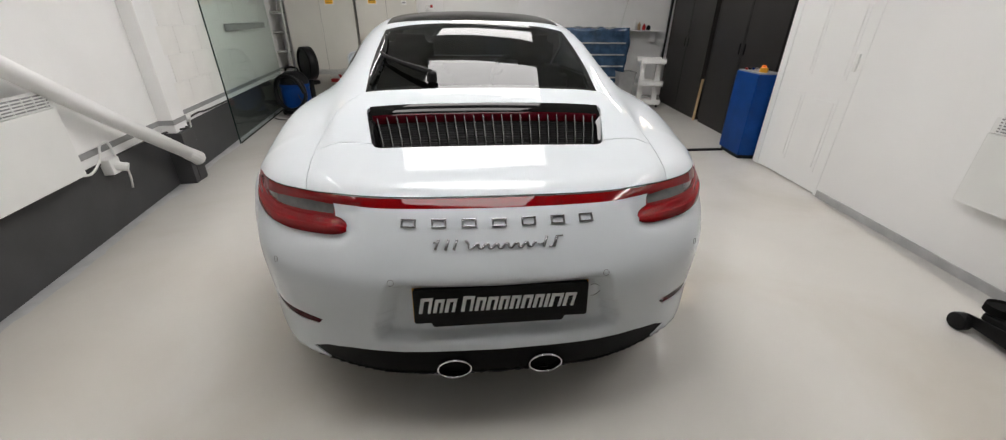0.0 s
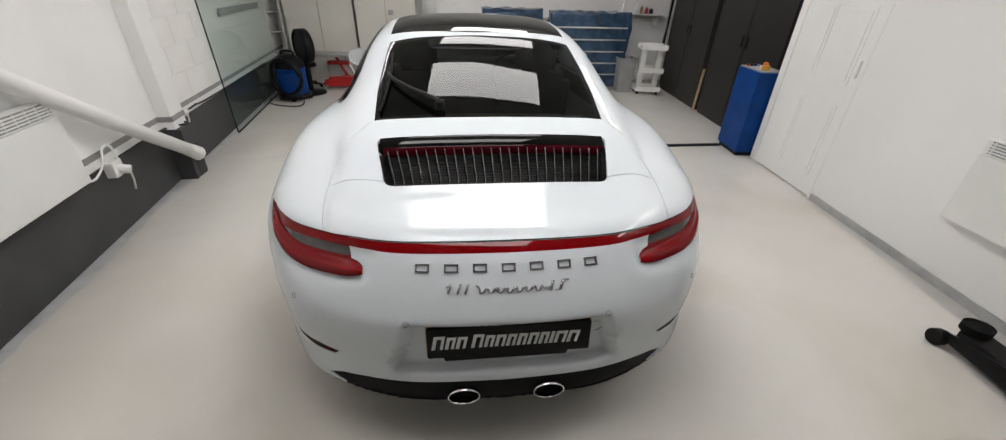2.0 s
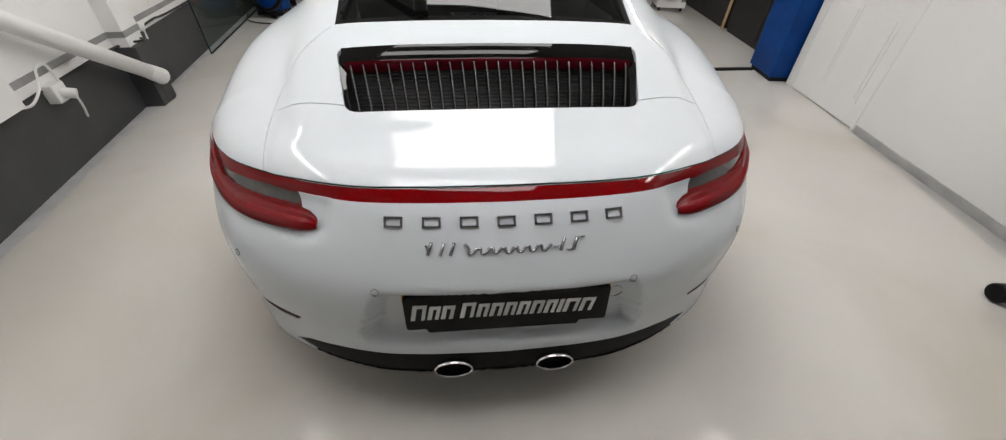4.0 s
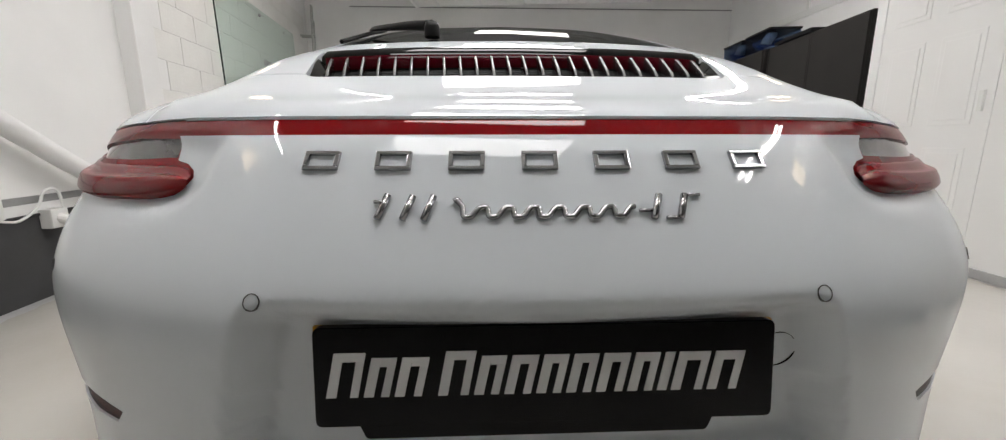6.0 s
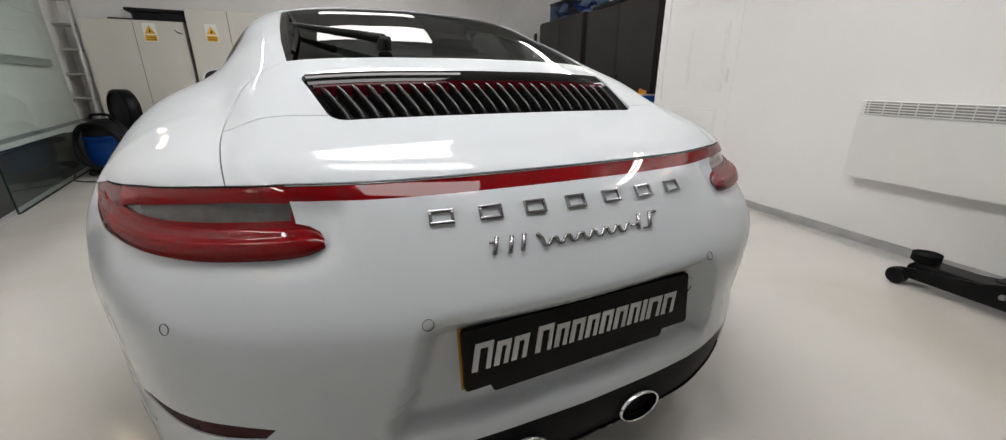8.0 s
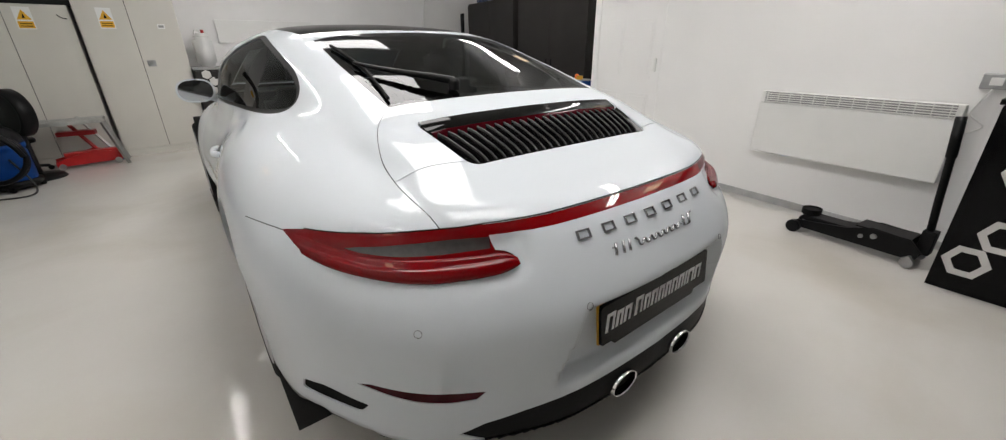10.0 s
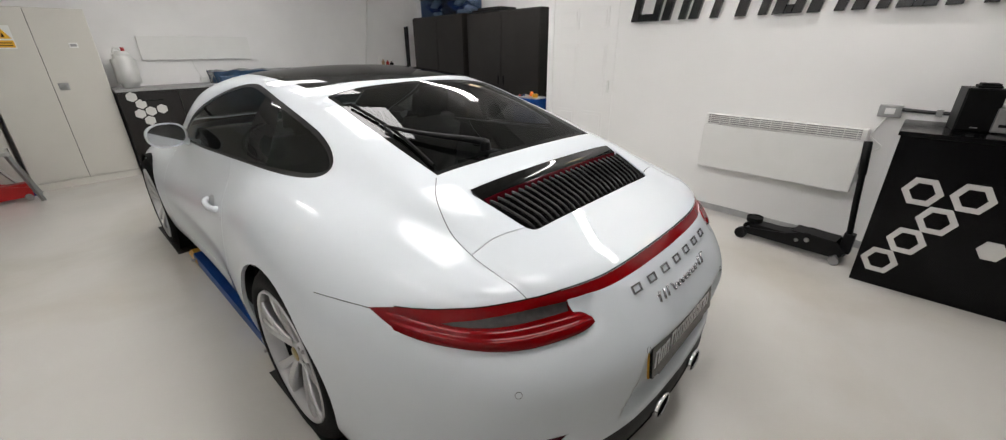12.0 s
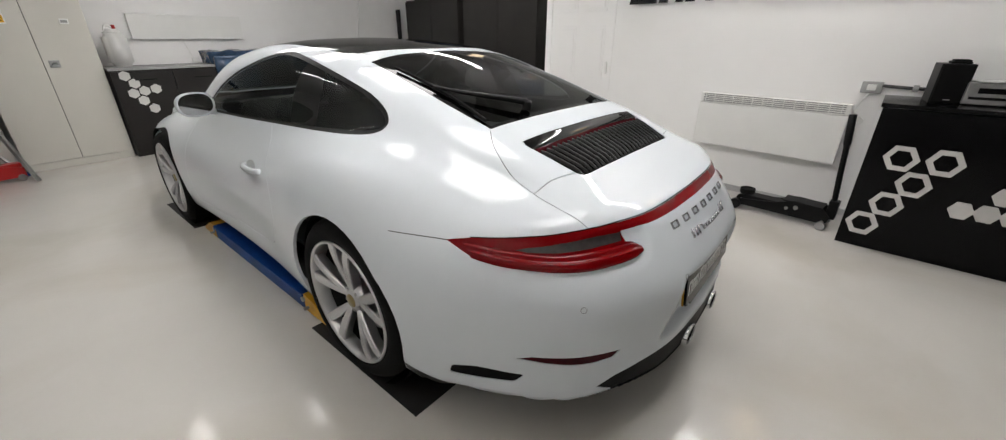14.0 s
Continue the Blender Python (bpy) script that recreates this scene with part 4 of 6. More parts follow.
for i, wdt in enumerate((0.041, 0.034, 0.036, 0.040, 0.034, 0.036, 0.034, 0.034, 0.036, 0.034, 0.016, 0.042, 0.040)):
    if i == 3:
        pos += 0.012
    x0, x1, h0, h1 = pos, pos + wdt - 0.006, -0.022, 0.022 + (0.006 if i in (0, 3) else 0)
    sl = 0.010
    part("plate_bar", prism_bm([(x0, h0), (x0 + 0.011, h0), (x0 + 0.011 + sl, h1), (x0 + sl, h1)], 0.0010, 0, pose(0, 0, 0.0118)), LETTER, plate)
    if i != 10:
        part("plate_bar", prism_bm([(x0 + 0.011 + sl * 0.8, h1 - 0.010), (x1 + sl * 0.8, h1 - 0.010), (x1 + sl, h1), (x0 + 0.011 + sl, h1)], 0.0010, 0, pose(0, 0, 0.0118)), LETTER, plate)
        part("plate_bar", prism_bm([(x1 - 0.009, h0), (x1, h0), (x1 + sl * 0.78, h1 - 0.0102), (x1 - 0.009 + sl * 0.78, h1 - 0.0102)], 0.0010, 0, pose(0, 0, 0.0118)), LETTER, plate)
    pos += wdt

# exhaust tips
for s in (1, -1):
    m = pose(s * 0.143, 0.115, 0.296, 90, 0, 0) @ Matrix.Diagonal((1.0, 0.68, 1, 1))
    prof = [(0.052, 0.0), (0.053, 0.10), (0.054, 0.120), (0.0535, 0.128), (0.051, 0.130), (0.0490, 0.126)]
    tip = part("exhaust_tip", lathe_bm(prof, 36, m), CHROME, car, "oval chrome exhaust tip", smooth=True)
    part("exhaust_bore", lathe_bm([(0.0490, 0.1255), (0.047, 0.10), (0.045, 0.035), (0.0001, 0.035)], 36, m), SEAM, tip, "black bore")
    part("exhaust_shroud", lathe_bm([(0.066, 0.0), (0.066, 0.09), (0.060, 0.095), (0.056, 0.07)], 32, m), BLACKPLASTIC, tip, "black shroud", smooth=True)

# wheels
# silver barrel coloured dark: the shade behind the spokes is put in here
BARREL_SHADE = material("shade_dark_barrel", (0.015, 0.015, 0.016), 0.45, metal=0.5, var=0.1)


CAPGOLD = material("dull_gold_cap", (0.30, 0.24, 0.11), 0.35, metal=0.6, var=0.2, scale=60)
DISC = material("brake_disc_steel", (0.16, 0.16, 0.165), 0.4, metal=0.8, var=0.2, scale=30)


def spoke_bm(a0, a1):
    """One broad arm of a forked spoke, from the hub at angle a0 to the rim at a1, with a flat polished face."""
    b = bmesh.new()
    rows = []
    for i in range(8):
        t = i / 7
        r, a = 0.040 + 0.212 * t, a0 + (a1 - a0) * (t ** 0.75)
        wid = 0.0105 + 0.0080 * math.sin(min(1.0, t * 1.25) * math.pi * 0.62) + 0.003 * t
        face = 0.008 - 0.036 * (1 - t) ** 1.6 - 0.006 * t ** 6
        c, n = Vector((r * math.cos(a), r * math.sin(a), 0)), Vector((-math.sin(a), math.cos(a), 0))
        rows.append([b.verts.new(c + n * (s * wid * w) + Vector((0, 0, face - d))) for s, w, d in ((-1, 0.94, 0.04), (-1, 1.0, 0.006), (-1, 0.80, 0.0), (1, 0.80, 0.0), (1, 1.0, 0.006), (1, 0.94, 0.04))])
    for r0, r1 in zip(rows, rows[1:]):
        for k in range(5):
            b.faces.new((r0[k], r0[k + 1], r1[k + 1], r1[k]))
    bmesh.ops.recalc_face_normals(b, faces=b.faces)
    return b


def build_wheel(width, outer):
    w = sub("wheel", pose(0, 0, 0), "silver ten-spoke alloy wheel", car)
    tyre = part("tyre", lathe_bm([(0.258, -width), (0.300, -width - 0.004), (0.330, -width + 0.012), (outer, -width + 0.04), (outer, -0.035), (outer - 0.005, -0.018), (outer - 0.02, 0.0), (0.305, 0.012), (0.275, 0.010), (0.262, 0.002), (0.256, -0.01)], 64), RUBBER, w, "low black tyre", smooth=True)
    part("rim", lathe_bm([(0.264, 0.004), (0.262, 0.010), (0.256, 0.011), (0.250, 0.004), (0.245, -0.02), (0.241, -0.045)], 64), SILVER, w, smooth=True)
    part("brake_disc", lathe_bm([(0.05, -0.10), (0.17, -0.10), (0.17, -0.13)], 40), DISC, w, "dark steel brake disc", smooth=True)
    part("wheel_barrel", lathe_bm([(0.242, -0.043), (0.230, -0.19), (0.02, -0.19)], 40), BARREL_SHADE, w, "inner barrel coloured dark for the shade behind the spokes", smooth=True)
    hub = part("hub", lathe_bm([(0.0001, -0.018), (0.030, -0.018), (0.033, -0.021), (0.060, -0.028), (0.068, -0.05), (0.07, -0.1)], 40), SILVER, w, smooth=True)
    part("hub_cap", lathe_bm([(0.0001, -0.012), (0.026, -0.013), (0.029, -0.018)], 28), CAPGOLD, hub, "dull gold round hub cap", smooth=True)
    for k in range(5):
        a = math.tau * k / 5 + 0.3
        for d in (-1, 1):
            part("spoke", spoke_bm(a + d * 0.12, a + d * 0.215), SILVER, w)
        part("wheel_bolt", lathe_bm([(0.0001, -0.022), (0.008, -0.022), (0.009, -0.04)], 8, pose(0.046 * math.cos(a + 0.63), 0.046 * math.sin(a + 0.63), 0)), STEEL, hub)
    part("caliper", box_bm((-0.05, 0.09, -0.14, 0.09, 0.185, -0.075), bevel=0.012), RED, w, "red brake caliper")
    return w


def wheel_pose(s, hub):
    return pose(s * 0.895, hub[0], hub[1], 90, 0, s * 90) if s > 0 else pose(s * 0.895, hub[0], hub[1], 90, 0, -90)


wheel_rear = build_wheel(0.27, 0.345)
wheel_rear.matrix_world = wheel_pose(-1, HUB_R)
wheel_front = build_wheel(0.22, 0.338)
wheel_front.matrix_world = pose(-0.882, *HUB_F, 90, 0, -90)
others = [copy_thing(wheel_rear, wheel_pose(1, HUB_R)), copy_thing(wheel_front, pose(0.882, *HUB_F, 90, 0, 90))]
for w in (wheel_rear, wheel_front, *others):
    w.parent = car
# wheel housings
for s in (1, -1):
    for hub, r in ((HUB_R, 0.376), (HUB_F, 0.369)):
        b = bmesh.new()
        lathe_bm([(r, -0.03), (r, -0.36), (0.02, -0.36)], 40, pose(s * 0.90, *hub, 90, 0, 90 * s), b)
        part("wheel_housing", b, SEAM, car, "black wheel housing")

# door handles, mirrors, wiper
for s in (1, -1):
    def side_x(y, z):
        lo, hi = 0.3, 1.0
        for _ in range(30):
            m = (lo + hi) / 2
            lo, hi = (m, hi) if float(shell(np.array([m]), np.array([y]), np.array([z]))[0]) < 0 else (lo, m)
        return s * lo

    # handle recess as a flat grey disc, its shade put into the colour
    cup = [Vector((side_x(1.945 + 0.066 * math.cos(a), 0.728 + 0.027 * math.sin(a)) + s * 0.001, 1.945 + 0.066 * math.cos(a), 0.728 + 0.027 * math.sin(a))) for a in [k * math.tau / 20 for k in range(20)]]
    b = bmesh.new()
    b.faces.new([b.verts.new(q) for q in cup])
    hd = part("handle_cup", b, CUPGREY, car, "grey disc coloured as the shaded handle recess")
    pts = [(side_x(y, z) + s * d, y, z) for y, z, d in ((1.80, 0.728, -0.004), (1.825, 0.728, 0.016), (1.87, 0.726, 0.024), (1.94, 0.723, 0.024), (2.00, 0.720, 0.016), (2.04, 0.718, -0.004))]
    part("door_handle", tube_bm(smooth_path(pts, 4), [0.006] + [0.015] * 19 + [0.006], 10), BODY, car, "white pull handle", smooth=True)
    # mirror: oval housing on a foot, glass facing back
    mr = sub("door_mirror", pose(s * 0.845, 2.56, 0.965, 0, 0, s * -8), "white oval door mirror", car)
    b = bmesh.new()
    rings = []
    for t in range(9):
        q = t / 8
        k = math.sqrt(max(0.0, 1 - (1 - min(1, q * 1.0)) ** 2)) if q < 1 else 1
        rings.append([b.verts.new(Vector((0.095 * k * math.copysign(abs(math.cos(a)) ** 0.8, math.cos(a)), 0.10 - 0.125 * q, 0.066 * k * math.copysign(abs(math.sin(a)) ** 0.85, math.sin(a))))) for a in [j * math.tau / 28 for j in range(28)]])
    for r0, r1 in zip(rings, rings[1:]):
        for j in range(28):
            b.faces.new((r0[j], r0[(j + 1) % 28], r1[(j + 1) % 28], r1[j]))
    inner = [b.verts.new(Vector((v.co.x * 0.9, v.co.y + 0.004, v.co.z * 0.88))) for v in rings[-1]]
    for j in range(28):
        b.faces.new((rings[-1][j], rings[-1][(j + 1) % 28], inner[(j + 1) % 28], inner[j]))
    bmesh.ops.remove_doubles(b, verts=b.verts, dist=1e-5)
    part("mirror_housing", b, BODY, mr, smooth=True)
    b = bmesh.new()
    b.faces.new([b.verts.new(Vector((0.086 * math.copysign(abs(math.cos(a)) ** 0.8, math.cos(a)), -0.019, 0.058 * math.copysign(abs(math.sin(a)) ** 0.85, math.sin(a))))) for a in [j * math.tau / 28 for j in range(28)]])
    part("mirror_glass", b, CHROME, mr, "mirror glass")
    part("mirror_foot", tube_bm([(-s * 0.15, 0.03, -0.075), (-s * 0.10, 0.02, -0.055), (-s * 0.05, 0.01, -0.02)], [0.026, 0.02, 0.03], 10), BODY, mr, smooth=True)

wiper = sub("rear_wiper", Matrix(), "black rear wiper", car)
pv = surf_top(-0.20, 0.735, 0.018)
part("wiper_cap", lathe_bm([(0.0001, 0.026), (0.016, 0.024), (0.020, 0.012), (0.020, -0.012)], 20, Matrix.Translation(pv)), BLACKPLASTIC, wiper, smooth=True)
arm = [surf_top(-0.20, 0.735, 0.034), surf_top(-0.26, 0.79, 0.032), surf_top(-0.33, 0.86, 0.026), surf_top(-0.40, 0.95, 0.020), surf_top(-0.43, 1.02, 0.015)]
part("wiper_arm", tube_bm(smooth_path(arm, 4), [0.015 - 0.010 * k / 16 for k in range(17)], 8), BLACKPLASTIC, wiper, smooth=True)
part("wiper_blade", tube_bm([surf_top(-0.435 + 0.02 * math.sin(t * 3), 0.74 + 0.50 * t, 0.008) for t in [k / 12 for k in range(13)]], 0.006, 6), RUBBER, wiper)

# seats, dashboard and wheel behind the glass
LEATHER = material("black_leather", (0.03, 0.03, 0.031), 0.5, var=0.2, scale=18, bump=0.1)


def soft_box(x0, y0, z0, x1, y1, z1, r=0.05, tilt=0.0, m=None):
    b = box_bm((x0, y0, z0, x1, y1, z1))
    bmesh.ops.bevel(b, geom=list(b.edges), offset=r, segments=3, affect="EDGES")
    if m:
        bmesh.ops.transform(b, matrix=m, verts=b.verts)
    return b


for s in (1, -1):
    seat = sub("front_seat", pose(s * 0.37, 2.05, 0.30), "black leather bucket seat", car)
    part("seat_cushion", soft_box(-0.25, -0.1, 0.0, 0.25, 0.45, 0.18), LEATHER, seat, smooth=True)
    part("seat_back", soft_box(-0.24, -0.09, 0.0, 0.24, 0.09, 0.62, 0.06, m=pose(0, -0.1, 0.1, 14, 0, 0)), LEATHER, seat, smooth=True)
    part("headrest", soft_box(-0.13, -0.05, 0.62, 0.13, 0.06, 0.80, 0.045, m=pose(0, -0.1, 0.1, 14, 0, 0)), LEATHER, seat, smooth=True)
    part("rear_seat", soft_box(s * 0.06, 1.15, 0.5, s * 0.52, 1.30, 0.86, 0.05), LEATHER, car, "black rear seat back", smooth=True)
part("parcel_shelf", box_bm((-0.55, 0.68, 0.80, 0.55, 1.2, 0.84), bevel=0.01), LINING, car, "black parcel shelf")
part("dashboard", soft_box(-0.66, 2.85, 0.55, 0.66, 3.2, 0.90, 0.07), LEATHER, car, "black dashboard", smooth=True)
b = bmesh.new()
tube_bm([(0.37 + 0.18 * math.cos(a), 2.68 + 0.06 * math.sin(a), 0.82 + 0.165 * math.sin(a)) for a in [k * math.tau / 28 for k in range(29)]], 0.015, 8, False, b)
part("steering_wheel", b, LEATHER, car, "black steering wheel", smooth=True)
part("cabin_floor", box_bm((-0.72, 0.8, 0.28, 0.72, 3.2, 0.30)), LINING, car, "black cabin floor")

# things along the right wall
def wall_heater(m, w, h, label):
    t = thing("wall_heater", m, label, "heater", "wall heaters")
    part("case", box_bm((-0.09, 0, 0, -0.02, w, h - 0.08), (-0.085, 0, h - 0.08, -0.02, w, h), bevel=0.008), WHITEPLASTIC, t)
    for k in range(5):
        part("louvre", box_bm((-0.094, 0.03, h - 0.076 + 0.0145 * k, -0.083, w - 0.03, h - 0.070 + 0.0145 * k)), WHITEPLASTIC, t)
    # grey sheet on the white case paints the shade between louvres
    part("louvre_shade", box_bm((-0.0862, 0.03, h - 0.078, -0.084, w - 0.03, h - 0.004)), MIDGREY, t, "grey sheet standing for shade between the louvres")
    n = 14
    for k in range(n):
        part("louvre_rib", box_bm((-0.092, 0.05 + (w - 0.1) * k / (n - 1), h - 0.076, -0.086, 0.054 + (w - 0.1) * k / (n - 1), h - 0.006)), WHITEPLASTIC, t)
    for y in (0.15, w - 0.15):
        part("mount", box_bm((-0.02, y - 0.02, 0.08, 0.0, y + 0.02, h - 0.08)), STEEL, t)
    return t


wall_heater(RW @ pose(0, -0.25, 0.41), 1.09, 0.45, "white slim convector heater on the wall")
wall_heater(LW @ pose(0, 1.48, 0.44, 0, 0, 180), 1.0, 0.46, "white convector heater above the dark wall base")

SIGN = material("gloss_black_sign", (0.008, 0.008, 0.009), 0.12, coat=0.6, var=0)
sign = thing("wall_sign", RW, "raised gloss black sign of slanted bars", "sign")
pos = 1.70
for i, wdt in enumerate((0.30, 0.25, 0.27, 0.26, 0.22, 0.25, 0.22, 0.22, 0.25, 0.24, 0.10, 0.29, 0.28)):
    if i == 3:
        pos -= 0.10
    z0, z1 = 1.60, 1.92 + (0.05 if i in (0, 3) else 0)
    sl, st = -0.07, 0.075
    a, b = pos, pos - wdt + 0.035
    bars = [[(a, z0), (a - st, z0), (a - st + sl, z1), (a + sl, z1)]]
    if i != 10:
        bars.append([(a - st + sl * 0.8 - 0.002, z1 - 0.07), (b + sl * 0.8, z1 - 0.07), (b + sl, z1), (a - st + sl - 0.002, z1)])
        bars.append([(b + st * 0.8, z0), (b, z0), (b + sl * 0.79, z1 - 0.072), (b + st * 0.8 + sl * 0.79, z1 - 0.072)])
    if i in (0, 4, 7, 11):
        bars.append([(a - st - 0.002, z0), (b + st * 0.8 + 0.002, z0), (b + st * 0.8 + 0.002 + sl * 0.2, z0 + 0.06), (a - st - 0.002 + sl * 0.2, z0 + 0.06)])
    for q in bars:
        bm = prism_bm([(y, z) for y, z in q], 0.03, 0.002, Matrix(((0, 0, -1, -0.012), (1, 0, 0, 0), (0, 1, 0, 0), (0, 0, 0, 1))))
        part("sign_bar", bm, SIGN, sign)
    part("stand_off", box_bm((-0.014, a - 0.05, z0 + 0.1, 0.0, a - 0.03, z0 + 0.12)), BLACKPLASTIC, sign)
    pos -= wdt

sock = thing("wall_socket", RW, "steel switched wall socket with cable", "socket")
part("socket_plate", box_bm((-0.035, -0.375, 0.945, 0.0, -0.255, 1.025), bevel=0.006), STEEL, sock)
part("switch", box_bm((-0.040, -0.34, 0.965, -0.034, -0.29, 1.005), bevel=0.002), WHITEPLASTIC, sock)
part("plug_lead", tube_bm(smooth_path([(-0.03, -0.31, 0.945), (-0.035, -0.28, 0.87), (-0.035, -0.265, 0.81), (-0.04, -0.31, 0.775), (-0.04, -0.33, 0.745), (-0.04, -0.27, 0.70), (-0.04, -0.20, 0.655), (-0.04, -0.19, 0.69), (-0.04, -0.24, 0.735), (-0.035, -0.26, 0.76), (-0.03, -0.24, 0.66), (-0.03, -0.19, 0.58), (-0.03, -0.18, 0.42)], 6), 0.005, 6), WHITEPLASTIC, sock, "white cable", smooth=True)
part("conduit", tube_bm([(-0.03, -0.37, 1.0), (-0.03, -0.5, 0.995), (-0.03, -1.6, 0.99)], 0.011, 8), CABLE, sock, "black conduit")
part("conduit_clip", box_bm((-0.045, -0.56, 0.975, 0.0, -0.53, 1.015)), STEEL, sock)

# black bench with hexagons
HEXW = material("white_hexagon", (0.62, 0.61, 0.59), 0.4, var=0.06, scale=8)
bench = thing("workbench", pose(1.96, -0.39, 0, 0, 0, -2), "black glossy workbench front with white hexagons", "workbench")
part("front_panel", box_bm((0, -1.75, 0.0, 0.03, 0.0, 0.915), bevel=0.003), BLACKGLOSS, bench)
part("side_panel", box_bm((0.03, -0.025, 0.0, 0.52, 0.0, 0.915), bevel=0.002), BLACKGLOSS, bench)
part("worktop", box_bm((-0.015, -1.76, 0.92, 0.53, 0.012, 0.945), bevel=0.004), BLACKGLOSS, bench)
part("lock", lathe_bm([(0.0001, 0.008), (0.010, 0.008), (0.011, 0.0)], 16, pose(0, -0.575, 0.80, 0, -90, 0)), STEEL, bench)


def hexagon(r, a0=0.0):
    return [(r * math.cos(a0 + k * math.pi / 3), r * math.sin(a0 + k * math.pi / 3)) for k in range(6)]


def hex_ring_bm(ro, ri, depth):
    b = bmesh.new()
    o, i2 = hexagon(ro), hexagon(ri)
    v = [[b.verts.new((x, y, z)) for x, y in q] for q, z in ((o, 0), (i2, 0), (o, depth), (i2, depth))]
    for k in range(6):
        j = (k + 1) % 6
        b.faces.new((v[2][k], v[2][j], v[3][j], v[3][k]))
        b.faces.new((v[0][k], v[0][j], v[2][j], v[2][k]))
        b.faces.new((v[1][j], v[1][k], v[3][k], v[3][j]))
    return b


FACE = Matrix(((0, 0, -1, -0.0005), (-1, 0, 0, 0), (0, 1, 0, 0), (0, 0, 0, 1)))
for y, z in ((-0.17, 0.625), (-0.365, 0.63), (-0.27, 0.475), (-0.185, 0.325), (-0.105, 0.17)):
    ob = part("hexagon_ring", hex_ring_bm(0.088, 0.055, 0.003), HEXW, bench)
    ob.matrix_local = pose(0, y, z) @ FACE
for y, z in ((-0.51, 0.37), (-0.615, 0.375), (-0.655, 0.485), (-0.72, 0.375), (-0.76, 0.49), (-0.70, 0.60), (-0.825, 0.38)):
    ob = part("hexagon", prism_bm(hexagon(0.058), 0.003), HEXW, bench)
    ob.matrix_local = pose(0, y, z) @ FACE

for y, lab in ((-0.665, "small black loudspeaker on the bench"), (-1.03, "black loudspeaker beside the stereo")):
    sp = thing("loudspeaker", pose(2.16, y, 0.945, 0, 0, 6), lab, "loudspeaker", "stereo speakers")
    part("cabinet", box_bm((0, -0.075, 0.0, 0.18, 0.075, 0.225), bevel=0.004), BLACKPLASTIC, sp)
    part("grille_cloth", box_bm((-0.012, -0.07, 0.006, 0.0, 0.07, 0.219), bevel=0.004), RUBBER, sp)
    part("badge", box_bm((-0.014, -0.015, 0.02, -0.012, 0.015, 0.026)), STEEL, sp)
st = thing("stereo", pose(2.14, -0.83, 0.945, 0, 0, 4), "small silver stereo with black display", "stereo")
part("case", box_bm((0, -0.10, 0.006, 0.22, 0.10, 0.13), bevel=0.005), STEEL, st)
part("display", box_bm((-0.003, -0.07, 0.07, 0.0, 0.05, 0.10)), BLACKGLOSS, st)
part("disc_slot", box_bm((-0.003, -0.08, 0.035, 0.0, 0.08, 0.05)), BLACKPLASTIC, st)
part("knob", lathe_bm([(0.0001, 0.014), (0.014, 0.014), (0.016, 0.0)], 18, pose(0, -0.075, 0.085, 0, -90, 0)), CHROME, st)
for k in range(4):
    part("foot", lathe_bm([(0.012, 0.0), (0.012, 0.006)], 10, pose(0.03 + 0.15 * (k % 2), -0.08 + 0.16 * (k // 2), 0)), RUBBER, st)
pap = thing("papers", pose(2.2, -0.84, 1.076, 0, 0, 12), "loose white papers on the stereo", "papers")
for k, (a, dx) in enumerate(((0, 0), (14, 0.02), (-9, -0.01))):
    ob = part("sheet", box_bm((-0.06, -0.085, 0.002 * k, 0.07, 0.085, 0.002 * k + 0.0015)), WHITEPLASTIC, pap)
    ob.matrix_local = pose(dx, 0, 0, 0, 0, a)
sp = thing("box_top", pose(2.2, -0.665, 1.1705), "folded black cloth on a loudspeaker", "cloth")
part("fold", box_bm((-0.03, -0.05, 0, 0.12, 0.04, 0.012), (-0.02, -0.045, 0.012, 0.10, 0.03, 0.022), bevel=0.004), RUBBER, sp)

# trolley jack
jack = thing("trolley_jack", pose(2.22, 0.0, 0, 0, 0, -7) @ Matrix.Diagonal((1.12, 1.0, 1.0, 1)), "long low black trolley jack with upright handle", "jack")
for s in (-1, 1):
    side = [(-0.32, 0.045), (-0.34, 0.10), (-0.28, 0.16), (-0.10, 0.17), (0.02, 0.125), (0.30, 0.085), (0.33, 0.06), (0.30, 0.04)]
    bm = prism_bm([(y, z) for y, z in side], 0.010, 0.002, Matrix(((0, 0, 1, s * 0.06 - 0.005), (1, 0, 0, 0), (0, 1, 0, 0), (0, 0, 0, 1))))
    part("side_frame", bm, BLACKPLASTIC, jack)
    part("front_wheel", lathe_bm([(0.0001, -0.02), (0.038, -0.02), (0.042, -0.014), (0.042, 0.014), (0.038, 0.02), (0.0001, 0.02)], 24, pose(s * 0.075, 0.30, 0.042, 0, 90, 0)), BLACKPLASTIC, jack)
    part("caster", lathe_bm([(0.0001, -0.013), (0.03, -0.013), (0.034, 0), (0.03, 0.013), (0.0001, 0.013)], 20, pose(s * 0.08, -0.30, 0.034, 0, 90, 0)), STEEL, jack)
    part("pivot_bolt", lathe_bm([(0.0001, 0.012), (0.014, 0.012), (0.016, 0)], 12, pose(s * 0.065, -0.12, 0.12, 0, s * 90, 0)), STEEL, jack)
    part("frame_bolt", lathe_bm([(0.0001, 0.010), (0.011, 0.010), (0.013, 0)], 12, pose(s * 0.065, -0.06, 0.10, 0, s * 90, 0)), STEEL, jack)
part("front_axle", tube_bm([(-0.09, 0.30, 0.042), (0.09, 0.30, 0.042)], 0.012, 10), STEEL, jack)
